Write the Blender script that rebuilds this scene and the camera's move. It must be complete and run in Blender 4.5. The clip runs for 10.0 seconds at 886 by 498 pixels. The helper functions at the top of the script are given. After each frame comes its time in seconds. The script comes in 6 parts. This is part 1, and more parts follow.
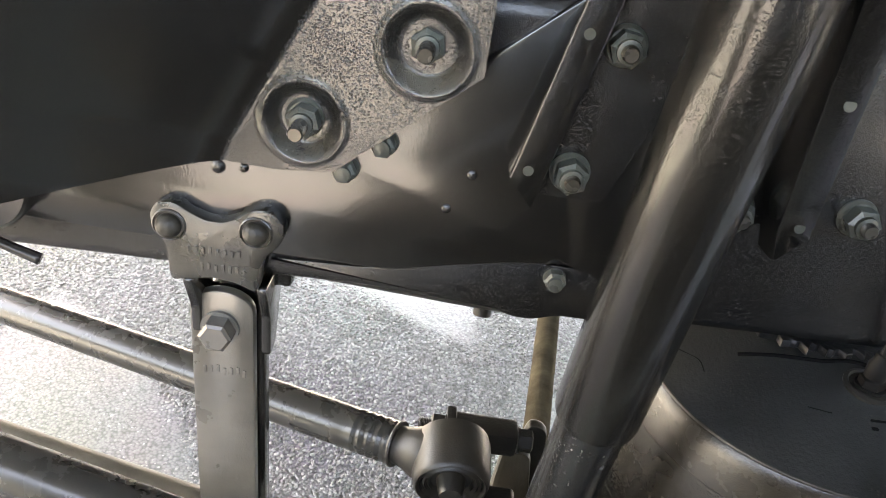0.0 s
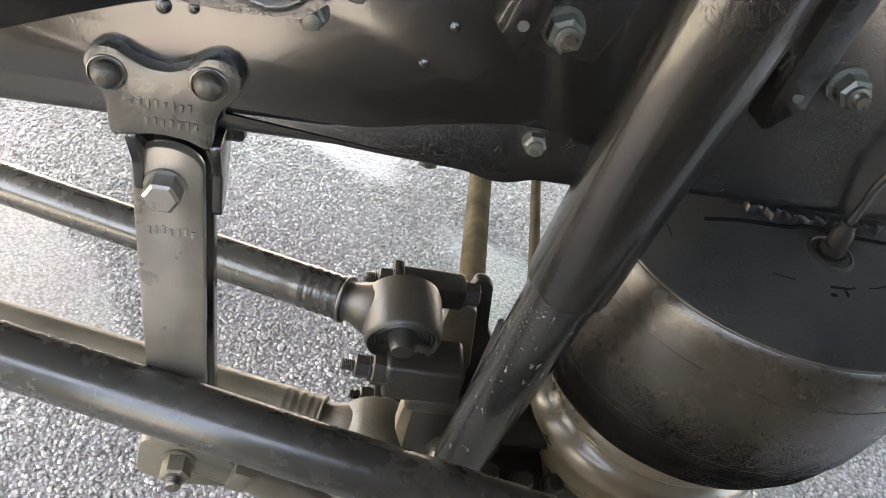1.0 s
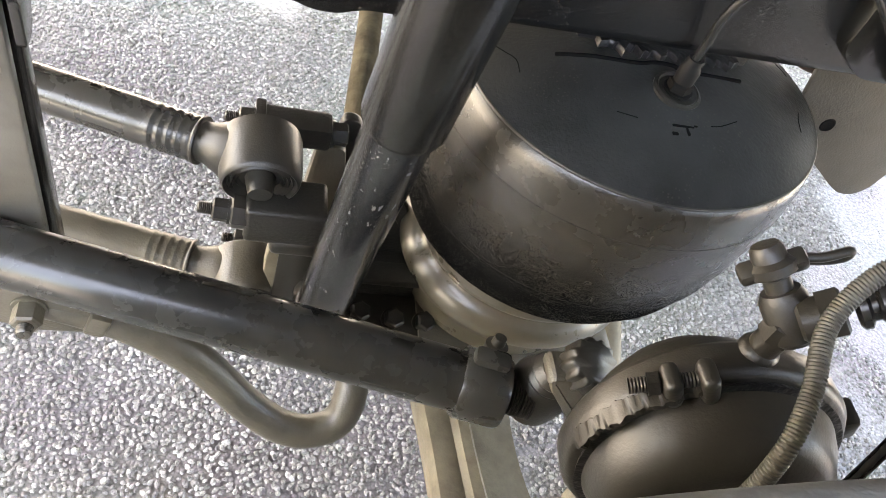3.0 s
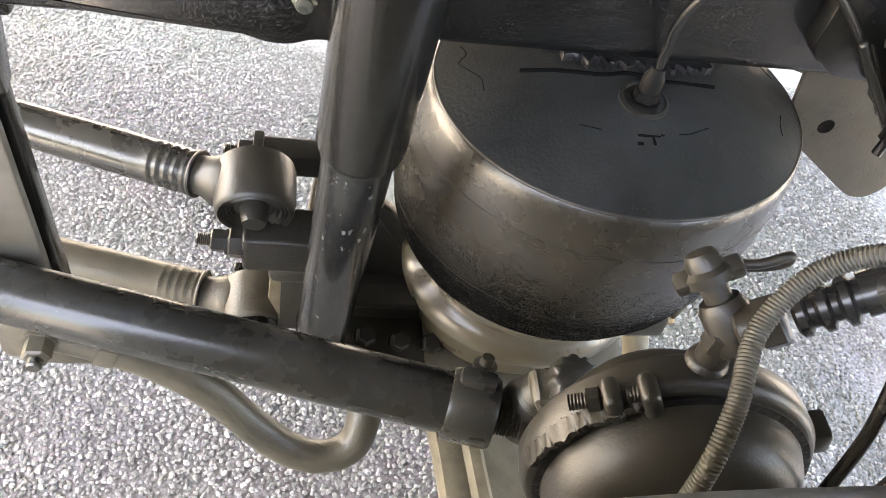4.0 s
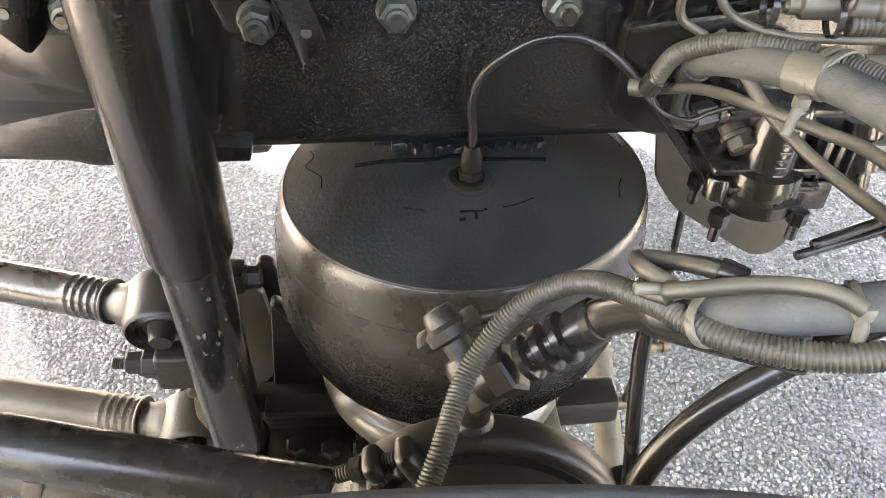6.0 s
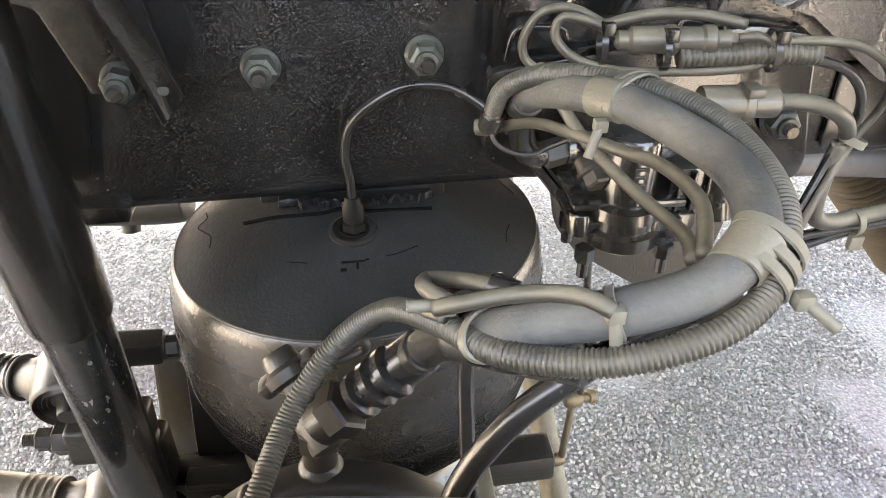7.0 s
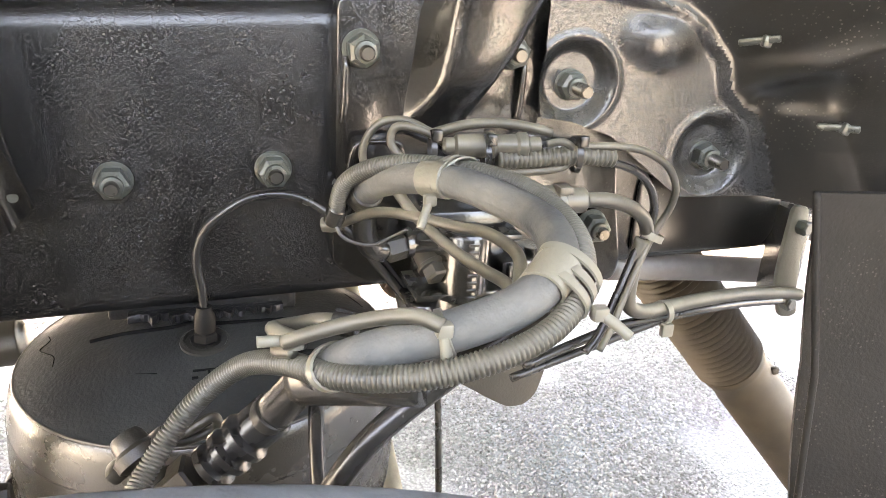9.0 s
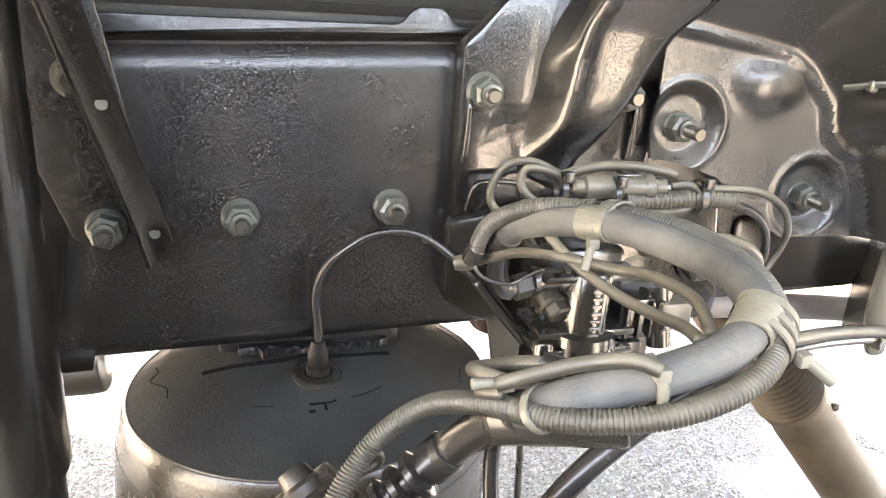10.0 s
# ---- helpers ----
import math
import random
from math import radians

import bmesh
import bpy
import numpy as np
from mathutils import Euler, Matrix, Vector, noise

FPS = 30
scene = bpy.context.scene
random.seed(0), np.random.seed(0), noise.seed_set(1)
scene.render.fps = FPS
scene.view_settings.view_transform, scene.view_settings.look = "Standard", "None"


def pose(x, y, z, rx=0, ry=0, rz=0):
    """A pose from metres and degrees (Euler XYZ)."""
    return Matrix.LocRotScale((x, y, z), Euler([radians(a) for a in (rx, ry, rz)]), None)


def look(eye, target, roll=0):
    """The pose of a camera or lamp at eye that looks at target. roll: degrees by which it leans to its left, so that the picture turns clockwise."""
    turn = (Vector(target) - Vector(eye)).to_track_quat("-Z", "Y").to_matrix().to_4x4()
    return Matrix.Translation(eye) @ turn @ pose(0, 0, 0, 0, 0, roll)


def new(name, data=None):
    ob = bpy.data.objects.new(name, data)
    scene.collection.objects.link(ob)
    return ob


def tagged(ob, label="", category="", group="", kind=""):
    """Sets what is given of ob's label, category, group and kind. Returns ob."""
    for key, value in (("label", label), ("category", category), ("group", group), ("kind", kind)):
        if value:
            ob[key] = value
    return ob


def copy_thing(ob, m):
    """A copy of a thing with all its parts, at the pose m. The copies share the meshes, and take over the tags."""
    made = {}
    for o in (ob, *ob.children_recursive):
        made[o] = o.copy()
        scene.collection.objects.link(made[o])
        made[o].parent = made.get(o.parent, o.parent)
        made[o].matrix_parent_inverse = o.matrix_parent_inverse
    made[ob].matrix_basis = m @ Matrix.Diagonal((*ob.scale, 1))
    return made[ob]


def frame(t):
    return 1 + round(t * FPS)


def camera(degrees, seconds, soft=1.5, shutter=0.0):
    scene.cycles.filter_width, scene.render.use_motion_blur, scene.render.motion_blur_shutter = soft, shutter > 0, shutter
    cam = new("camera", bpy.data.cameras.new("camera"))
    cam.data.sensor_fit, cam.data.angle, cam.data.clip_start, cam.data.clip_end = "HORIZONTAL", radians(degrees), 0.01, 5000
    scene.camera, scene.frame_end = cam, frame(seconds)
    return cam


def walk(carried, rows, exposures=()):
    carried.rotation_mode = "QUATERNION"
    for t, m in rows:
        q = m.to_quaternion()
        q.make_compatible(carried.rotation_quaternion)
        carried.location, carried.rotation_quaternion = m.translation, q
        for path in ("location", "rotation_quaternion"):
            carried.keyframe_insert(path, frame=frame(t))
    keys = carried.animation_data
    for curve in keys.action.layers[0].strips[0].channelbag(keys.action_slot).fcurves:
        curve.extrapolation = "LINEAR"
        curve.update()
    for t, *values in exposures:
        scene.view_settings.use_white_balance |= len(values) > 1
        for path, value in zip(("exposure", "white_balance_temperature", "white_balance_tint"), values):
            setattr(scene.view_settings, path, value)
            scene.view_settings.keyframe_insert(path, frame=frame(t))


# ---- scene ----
cam = camera(57.4, 10.0, soft=0.85)
PATH = [
    (0, (0.025, 0.015, 1.216), (0.065, 1.784, 0.284), 9.3),
    (0.5, (-0.009, 0.041, 1.21), (0.183, 1.709, 0.124), 12.4),
    (1, (-0.025, 0.06, 1.205), (0.305, 1.604, -0.023), 16.0),
    (1.5, (-0.021, 0.076, 1.195), (0.418, 1.49, -0.15), 19.9),
    (2, (-0.012, 0.081, 1.193), (0.508, 1.39, -0.227), 23.2),
    (2.5, (0.014, 0.076, 1.202), (0.577, 1.332, -0.249), 24.6),
    (2.7, (0.029, 0.073, 1.205), (0.59, 1.325, -0.251), 24.3),
    (4, (0.13, 0.061, 1.227), (0.494, 1.375, -0.237), 15.2),
    (4.5, (0.178, 0.053, 1.235), (0.453, 1.409, -0.208), 11.0),
    (5, (0.232, 0.042, 1.243), (0.414, 1.451, -0.164), 6.7),
    (5.2, (0.253, 0.03, 1.244), (0.401, 1.476, -0.131), 5.0),
    (6.3, (0.337, 0.014, 1.23), (0.528, 1.581, 0.003), 2.5),
    (6.5, (0.355, 0.011, 1.226), (0.545, 1.601, 0.027), 2.0),
    (7, (0.397, -0.005, 1.222), (0.612, 1.641, 0.107), 0.9),
    (7.5, (0.429, -0.02, 1.21), (0.731, 1.668, 0.182), 0.8),
    (8, (0.444, -0.042, 1.205), (0.87, 1.673, 0.269), 1.6),
    (8.5, (0.433, -0.06, 1.2), (0.965, 1.68, 0.369), 2.8),
    (9, (0.393, -0.065, 1.195), (0.977, 1.7, 0.457), 3.7),
    (9.5, (0.345, -0.06, 1.2), (0.93, 1.723, 0.507), 4.2),
    (10, (0.306, -0.048, 1.201), (0.878, 1.746, 0.526), 4.1),
]
EXPOSURES = [(0, 4.7, 8600, 13), (2.5, 5.1, 8800, 14), (5.0, 5.3, 9000, 15), (7.0, 5.15, 9200, 16), (8.0, 5.2, 9300, 16), (9.0, 5.55, 9400, 17), (10, 5.75, 9500, 17)]
walk(cam, [(t, look(eye, target, roll)) for t, eye, target, roll in PATH], EXPOSURES)

# ---- light ----
world = bpy.data.worlds.new("sky")
scene.world = world
world.use_nodes = True
wn = world.node_tree
sky = wn.nodes.new("ShaderNodeTexSky")
sky.sky_type = "NISHITA"
sky.sun_disc = False
sky.sun_elevation, sky.sun_rotation = radians(66.7), radians(305.5)
sky.air_density, sky.dust_density, sky.ozone_density = 1.0, 4.0, 1.0
wn.links.new(sky.outputs[0], wn.nodes["Background"].inputs[0])
wn.nodes["Background"].inputs[1].default_value = 0.15
sun = bpy.data.lights.new("sun", "SUN")
sun.energy, sun.angle, sun.color = 5.0, radians(1.5), (1.0, 0.95, 0.87)
sun_ob = new("sun", sun)
sun_ob.matrix_world = look((0, 0, 0), (0.35, -0.25, -1.0))

# ---- materials ----


def material(name, color, rough=0.5, metal=0.0, dust=None, dust_amount=0.4, dust_scale=14.0, dust_up=0.0,
             bump=0.0, bump_scale=400.0, speck=0.0, speck_color=(0.5, 0.47, 0.42), coat=0.0, var=0.25, rough_var=0.15, per="", chips=0.0, scuff=None, grain=None):
    """Painted, rubber or metal surface with settled dust, stains at two scales, fine relief and light overspray specks."""
    m = bpy.data.materials.new(name)
    m.use_nodes = True
    nt = m.node_tree
    N, L = nt.nodes, nt.links
    b = N["Principled BSDF"]
    tc = N.new("ShaderNodeTexCoord")
    geo = N.new("ShaderNodeNewGeometry")
    pos = geo.outputs["Position"]

    def tex(scale, detail=4.0, rough_n=0.6):
        t = N.new("ShaderNodeTexNoise")
        t.inputs["Scale"].default_value, t.inputs["Detail"].default_value, t.inputs["Roughness"].default_value = scale, detail, rough_n
        L.new(pos, t.inputs["Vector"])
        return t.outputs["Fac"]

    def ramp(v, a, z):
        r = N.new("ShaderNodeMapRange")
        r.inputs[1].default_value, r.inputs[2].default_value = a, z
        r.clamp = True
        L.new(v, r.inputs[0])
        return r.outputs[0]

    def math_node(op, a, c):
        q = N.new("ShaderNodeMath")
        q.operation = op
        for k, v in enumerate((a, c)):
            if isinstance(v, (int, float)):
                q.inputs[k].default_value = v
            else:
                L.new(v, q.inputs[k])
        return q.outputs[0]

    def mix(f, a, c):
        q = N.new("ShaderNodeMix")
        q.data_type = "RGBA"
        if isinstance(f, (int, float)):
            q.inputs[0].default_value = f
        else:
            L.new(f, q.inputs[0])
        for k, v in ((6, a), (7, c)):
            if isinstance(v, tuple):
                q.inputs[k].default_value = (*v, 1)
            else:
                L.new(v, q.inputs[k])
        return q.outputs[2]

    dark = tuple(c * (1 - var) for c in color)
    light = tuple(min(1, c * (1 + var)) for c in color)
    col = mix(ramp(tex(9.0), 0.35, 0.65), dark, light)
    col = mix(math_node("MULTIPLY", ramp(tex(120.0, 5.0), 0.45, 0.7), 0.5), col, tuple(c * (1 + var) for c in color))
    if per:
        if per == "island":
            rnd = geo.outputs["Random Per Island"]
        else:
            oi = N.new("ShaderNodeObjectInfo")
            rnd = oi.outputs["Random"]
        col = mix(rnd, tuple(c * 0.55 for c in color), col)
    rgh = math_node("ADD", math_node("MULTIPLY", tex(30.0), 2 * rough_var), rough - rough_var)
    if dust:
        f = math_node("MULTIPLY", ramp(tex(dust_scale, 4.0, 0.6), 0.24, 0.78), dust_amount)
        if dust_up:
            sep = N.new("ShaderNodeSeparateXYZ")
            L.new(geo.outputs["Normal"], sep.inputs[0])
            up = ramp(sep.outputs[2], -0.1, 0.9)
            f = math_node("MINIMUM", math_node("ADD", f, math_node("MULTIPLY", math_node("MULTIPLY", up, dust_up), ramp(tex(26.0), 0.2, 0.6))), 0.95)
        col = mix(f, col, dust)
        rgh = math_node("ADD", rgh, math_node("MULTIPLY", f, 0.3))
    if speck:
        v = N.new("ShaderNodeTexVoronoi")
        v.inputs["Scale"].default_value = 260.0
        L.new(pos, v.inputs["Vector"])
        dot = math_node("LESS_THAN", v.outputs["Distance"], 0.22)
        patch = ramp(tex(16.0, 3.0), 0.5, 0.62)
        f2 = math_node("MULTIPLY", math_node("MULTIPLY", dot, patch), speck)
        col = mix(f2, col, speck_color)
    if chips:
        mp = N.new("ShaderNodeMapping")
        mp.inputs["Scale"].default_value = (1.0, 1.0, 0.35)
        L.new(pos, mp.inputs["Vector"])
        ch = N.new("ShaderNodeTexNoise")
        ch.inputs["Scale"].default_value, ch.inputs["Detail"].default_value = 190.0, 4.0
        L.new(mp.outputs[0], ch.inputs["Vector"])
        chip = math_node("MULTIPLY", ramp(ch.outputs["Fac"], 0.66, 0.68), chips)
        col = mix(chip, col, (0.42, 0.41, 0.38))
    if scuff:
        # black rubber rubbed bare in grains, more and more from the first height down to the second
        sz = N.new("ShaderNodeSeparateXYZ")
        L.new(pos, sz.inputs[0])
        low = math_node("ADD", ramp(sz.outputs[2], scuff[0], scuff[1]), math_node("MULTIPLY", math_node("SUBTRACT", tex(14.0), 0.5), 0.5))
        rub = math_node("ADD", math_node("MULTIPLY", tex(900.0, 2.0), 2.2), -1.3)
        bare = ramp(math_node("ADD", rub, math_node("MULTIPLY", low, 0.75)), 0.28, 0.36)
        col = mix(bare, col, (0.004, 0.004, 0.004))
        rgh = math_node("ADD", rgh, math_node("MULTIPLY", bare, 0.25))
        L.new(math_node("MULTIPLY", math_node("SUBTRACT", 1.0, bare), 0.55), b.inputs["Specular IOR Level"])
    L.new(col, b.inputs["Base Color"])
    L.new(rgh, b.inputs["Roughness"])
    b.inputs["Metallic"].default_value = metal
    b.inputs["Coat Weight"].default_value = coat
    b.inputs["Coat Roughness"].default_value = 0.07
    last = None
    if grain:
        # raised droplets in the paint, dense in patches and sparse between them
        size, cover, height = grain
        total = None
        for k, (sc, part_of) in enumerate(((size, 1.0), (size * 2.3, 0.45))):
            v = N.new("ShaderNodeTexVoronoi")
            v.inputs["Scale"].default_value = sc
            L.new(pos, v.inputs["Vector"])
            rnd = N.new("ShaderNodeSeparateColor")
            L.new(v.outputs["Color"], rnd.inputs[0])
            field = math_node("ADD", math_node("MULTIPLY", math_node("SUBTRACT", tex(7.0 + 6 * k, 3.0), 0.5), 1.5), cover)
            on = ramp(math_node("SUBTRACT", field, rnd.outputs[0]), 0.0, 0.85)
            r = N.new("ShaderNodeMapRange")
            r.interpolation_type = "SMOOTHSTEP"
            r.inputs[1].default_value, r.inputs[2].default_value = 0.55, 0.08
            L.new(v.outputs["Distance"], r.inputs[0])
            drop = math_node("MULTIPLY", math_node("MULTIPLY", on, r.outputs[0]), part_of)
            total = drop if total is None else math_node("ADD", total, drop)
        g1 = N.new("ShaderNodeBump")
        g1.inputs["Strength"].default_value, g1.inputs["Distance"].default_value = 1.0, height
        L.new(total, g1.inputs["Height"])
        last = g1.outputs[0]
    if bump:
        n1 = N.new("ShaderNodeBump")
        n1.inputs["Strength"].default_value, n1.inputs["Distance"].default_value = bump, 0.002
        h = math_node("ADD", tex(bump_scale, 2.0), math_node("MULTIPLY", tex(bump_scale / 8, 3.0), 0.2))
        L.new(h, n1.inputs["Height"])
        if last:
            L.new(last, n1.inputs["Normal"])
        last = n1.outputs[0]
    if last:
        L.new(last, b.inputs["Normal"])
        L.new(last, b.inputs["Coat Normal"])
    return m


TAN = (0.2, 0.175, 0.13)
M_RAIL = material("rail_black_paint", (0.0035, 0.0035, 0.0035), 0.22, dust=TAN, dust_amount=0.006, bump=0.04, bump_scale=420, speck=0.05, rough_var=0.06, coat=0.25, grain=(780, 0.7, 0.0004))
M_PRESS = material("pressing_black_paint", (0.0035, 0.0035, 0.0034), 0.2, dust=(0.22, 0.2, 0.15), dust_amount=0.012, dust_up=0.35, bump=0.06, bump_scale=460, speck=0.06, rough_var=0.06, coat=0.6, grain=(700, 0.85, 0.0006))
M_PLATE = material("plate_satin_black", (0.0045, 0.0045, 0.0043), 0.24, dust=TAN, dust_amount=0.012, bump=0.03, bump_scale=420, speck=0.03, rough_var=0.07, coat=0.5, grain=(1000, 0.15, 0.00012))
M_BLACK = material("black_gloss_paint", (0.0035, 0.0035, 0.0035), 0.14, dust=(0.22, 0.2, 0.15), dust_amount=0.012, dust_up=0.1, bump=0.05, bump_scale=160, rough_var=0.05, coat=0.5, grain=(800, 0.55, 0.0003))
M_VALVE = material("oily_black_casting", (0.005, 0.005, 0.0046), 0.22, dust=(0.1, 0.09, 0.066), dust_amount=0.06, dust_up=0.12, bump=0.05, bump_scale=300, coat=0.45, grain=(900, 0.35, 0.0002))
M_SHOCK = material("shock_black_paint", (0.005, 0.0048, 0.0042), 0.13, dust=TAN, dust_amount=0.004, bump=0.03, bump_scale=300, rough_var=0.06, coat=0.1, grain=(850, 0.6, 0.0003))
M_SHOCKLOW = material("shock_worn_paint", (0.007, 0.0075, 0.008), 0.15, dust=(0.2, 0.19, 0.17), dust_amount=0.025, dust_scale=9, bump=0.04, bump_scale=300, speck=0.1, rough_var=0.06, chips=0.28, coat=0.15, grain=(1000, 0.5, 0.0002))
M_CAST = material("dark_casting", (0.013, 0.0125, 0.011), 0.35, dust=(0.07, 0.062, 0.047), dust_amount=0.3, bump=0.3, bump_scale=260)
M_CAST.node_tree.nodes["Principled BSDF"].inputs["Specular IOR Level"].default_value = 0.3
M_ROD = material("dusty_dark_paint", (0.016, 0.0172, 0.017), 0.24, var=0.1, dust=(0.12, 0.102, 0.072), dust_amount=0.22, dust_scale=5, bump=0.05, bump_scale=300, coat=0.1)
M_SWAY = material("dusty_tan_steel", (0.05, 0.045, 0.034), 0.32, dust=(0.14, 0.122, 0.09), dust_amount=0.55, bump=0.2, bump_scale=350)
M_CREAM = material("cream_dust_steel", (0.155, 0.132, 0.09), 0.62, dust=(0.05, 0.04, 0.026), dust_amount=0.65, dust_scale=26, bump=0.25)
M_MUD = material("dried_mud_steel", (0.085, 0.07, 0.044), 0.85, dust=(0.016, 0.012, 0.008), dust_amount=0.9, dust_scale=20, bump=0.6, bump_scale=260)
M_MUD.node_tree.nodes["Principled BSDF"].inputs["Specular IOR Level"].default_value = 0.12
# dust made paler and stronger to include the strap's reflection of the ground
M_STRAP = material("worn_link_paint_with_reflection", (0.016, 0.0155, 0.0145), 0.24, dust=(0.24, 0.215, 0.175), dust_amount=0.55, dust_scale=7, bump=0.08, coat=0.8, grain=(900, 0.25, 0.00018))
M_BAG = material("air_spring_rubber", (0.013, 0.012, 0.0105), 0.24, dust=(0.13, 0.11, 0.077), dust_amount=0.15, dust_scale=6, bump=0.14, bump_scale=560, scuff=(0.79, 0.66))
M_BAGTOP = material("air_spring_top_rubber", (0.005, 0.0068, 0.0078), 0.36, dust=(0.05, 0.05, 0.046), dust_amount=0.75, dust_scale=4.5, bump=0.3, bump_scale=300, var=0.6, speck=0.2, speck_color=(0.1, 0.09, 0.07), rough_var=0.2)
M_PISTON = material("piston_dusty_metal", (0.07, 0.06, 0.042), 0.24, dust=(0.14, 0.12, 0.084), dust_amount=0.5, bump=0.06, coat=0.3)
M_BRAKE = material("brake_dusty_black", (0.013, 0.0122, 0.0102), 0.36, dust=(0.09, 0.077, 0.055), dust_amount=0.3, dust_scale=9, bump=0.12)
M_CORR = material("conduit_dusty_plastic", (0.024, 0.024, 0.02), 0.38, dust=(0.17, 0.156, 0.115), dust_amount=0.2, dust_up=0.45, bump=0.05, coat=0.0)
M_HOSE = material("grey_rubber_hose", (0.036, 0.041, 0.044), 0.55, dust=(0.18, 0.172, 0.145), dust_amount=0.5, dust_scale=22, dust_up=0.35, bump=0.3, bump_scale=260, var=0.5)
M_TAPE = material("dusty_tape", (0.10, 0.098, 0.08), 0.35, dust=(0.195, 0.178, 0.128), dust_amount=0.4, dust_up=0.5, bump=0.2)
M_TIE = material("nylon_tie", (0.11, 0.108, 0.09), 0.38, dust=(0.195, 0.178, 0.128), dust_amount=0.3, dust_up=0.5)
M_CABLE = material("dusty_cable", (0.018, 0.0175, 0.015), 0.42, dust=(0.195, 0.178, 0.128), dust_amount=0.16, dust_up=0.7, bump=0.06, coat=0.05)
M_PLUG = material("dusty_plug_plastic", (0.03, 0.029, 0.024), 0.36, dust=(0.195, 0.178, 0.128), dust_amount=0.15, dust_up=0.75, bump=0.05, coat=0.15)
M_BLKHOSE = material("black_hose", (0.012, 0.012, 0.012), 0.24, dust=TAN, dust_amount=0.08, rough_var=0.06)
M_NUT = material("grey_zinc_nut", (0.06, 0.061, 0.055), 0.26, metal=0.35, dust=(0.12, 0.135, 0.11), dust_amount=0.3, dust_up=0.5, bump=0.15)
M_STUD = material("stud_steel", (0.06, 0.057, 0.051), 0.25, metal=0.6, dust=TAN, dust_amount=0.2)
M_BRASS = material("brass_joint", (0.15, 0.11, 0.058), 0.4, metal=0.5, dust=TAN, dust_amount=0.4)
M_PIPE = material("intake_pipe_plastic", (0.03, 0.022, 0.0135), 0.5, dust=(0.085, 0.064, 0.04), dust_amount=0.5, dust_scale=14, bump=0.2)
M_PIPE.node_tree.nodes["Principled BSDF"].inputs["Specular IOR Level"].default_value = 0.3
M_ARCH = material("arch_satin_black", (0.006, 0.006, 0.0057), 0.3, dust=TAN, dust_amount=0.03, bump=0.05, bump_scale=420, speck=0.08, rough_var=0.08, coat=0.3, grain=(850, 0.35, 0.0002))
M_FLAP = material("mudflap_rubber", (0.007, 0.0068, 0.0063), 0.6, dust=(0.022, 0.02, 0.017), dust_amount=0.7, dust_scale=7, bump=0.3, bump_scale=300, speck=0.6, speck_color=(0.06, 0.055, 0.048))
M_TYRE = material("tyre_rubber", (0.11, 0.12, 0.128), 0.7, dust=(0.22, 0.226, 0.226), dust_amount=0.6, bump=0.5, bump_scale=160)
M_UNDER = material("underbody_black", (0.012, 0.012, 0.011), 0.6, dust=TAN, dust_amount=0.1, bump=0.4, bump_scale=200)
# pale colour stands in for bright ground mirrored in the rail's lip
M_LIP_SHINE = material("lip_painted_shine", (0.16, 0.148, 0.135), 0.35, dust=(0.06, 0.052, 0.045), dust_amount=0.5)
M_RUST = material("rusty_steel", (0.09, 0.045, 0.026), 0.6, dust=(0.14, 0.1, 0.07), dust_amount=0.5, dust_scale=50, bump=0.4)
M_SEAL = material("torn_black_gasket", (0.010, 0.010, 0.011), 0.4, bump=0.8, bump_scale=160)
M_CRACK = material("cracked_rubber_lip", (0.005, 0.005, 0.005), 0.9)
for dull, level in ((M_CRACK, 0.05), (M_BAGTOP, 0.22), (M_FLAP, 0.25), (M_HOSE, 0.3)):
    dull.node_tree.nodes["Principled BSDF"].inputs["Specular IOR Level"].default_value = level
M_SPECK = material("speckled_bracket_paint", (0.006, 0.006, 0.0055), 0.24, dust=(0.22, 0.2, 0.155), dust_amount=0.14, dust_scale=30, bump=0.05, speck=0.0, coat=0.5, grain=(900, 0.7, 0.00022))
M_GLAND = material("black_gland", (0.005, 0.005, 0.005), 0.5, dust=TAN, dust_amount=0.02)
M_GLAND.node_tree.nodes["Principled BSDF"].inputs["Specular IOR Level"].default_value = 0.12
M_GUARD = material("dusty_guard_steel", (0.03, 0.027, 0.021), 0.6, dust=(0.075, 0.064, 0.048), dust_amount=0.5, dust_scale=20, bump=0.3, speck=0.5, speck_color=(0.008, 0.008, 0.007))


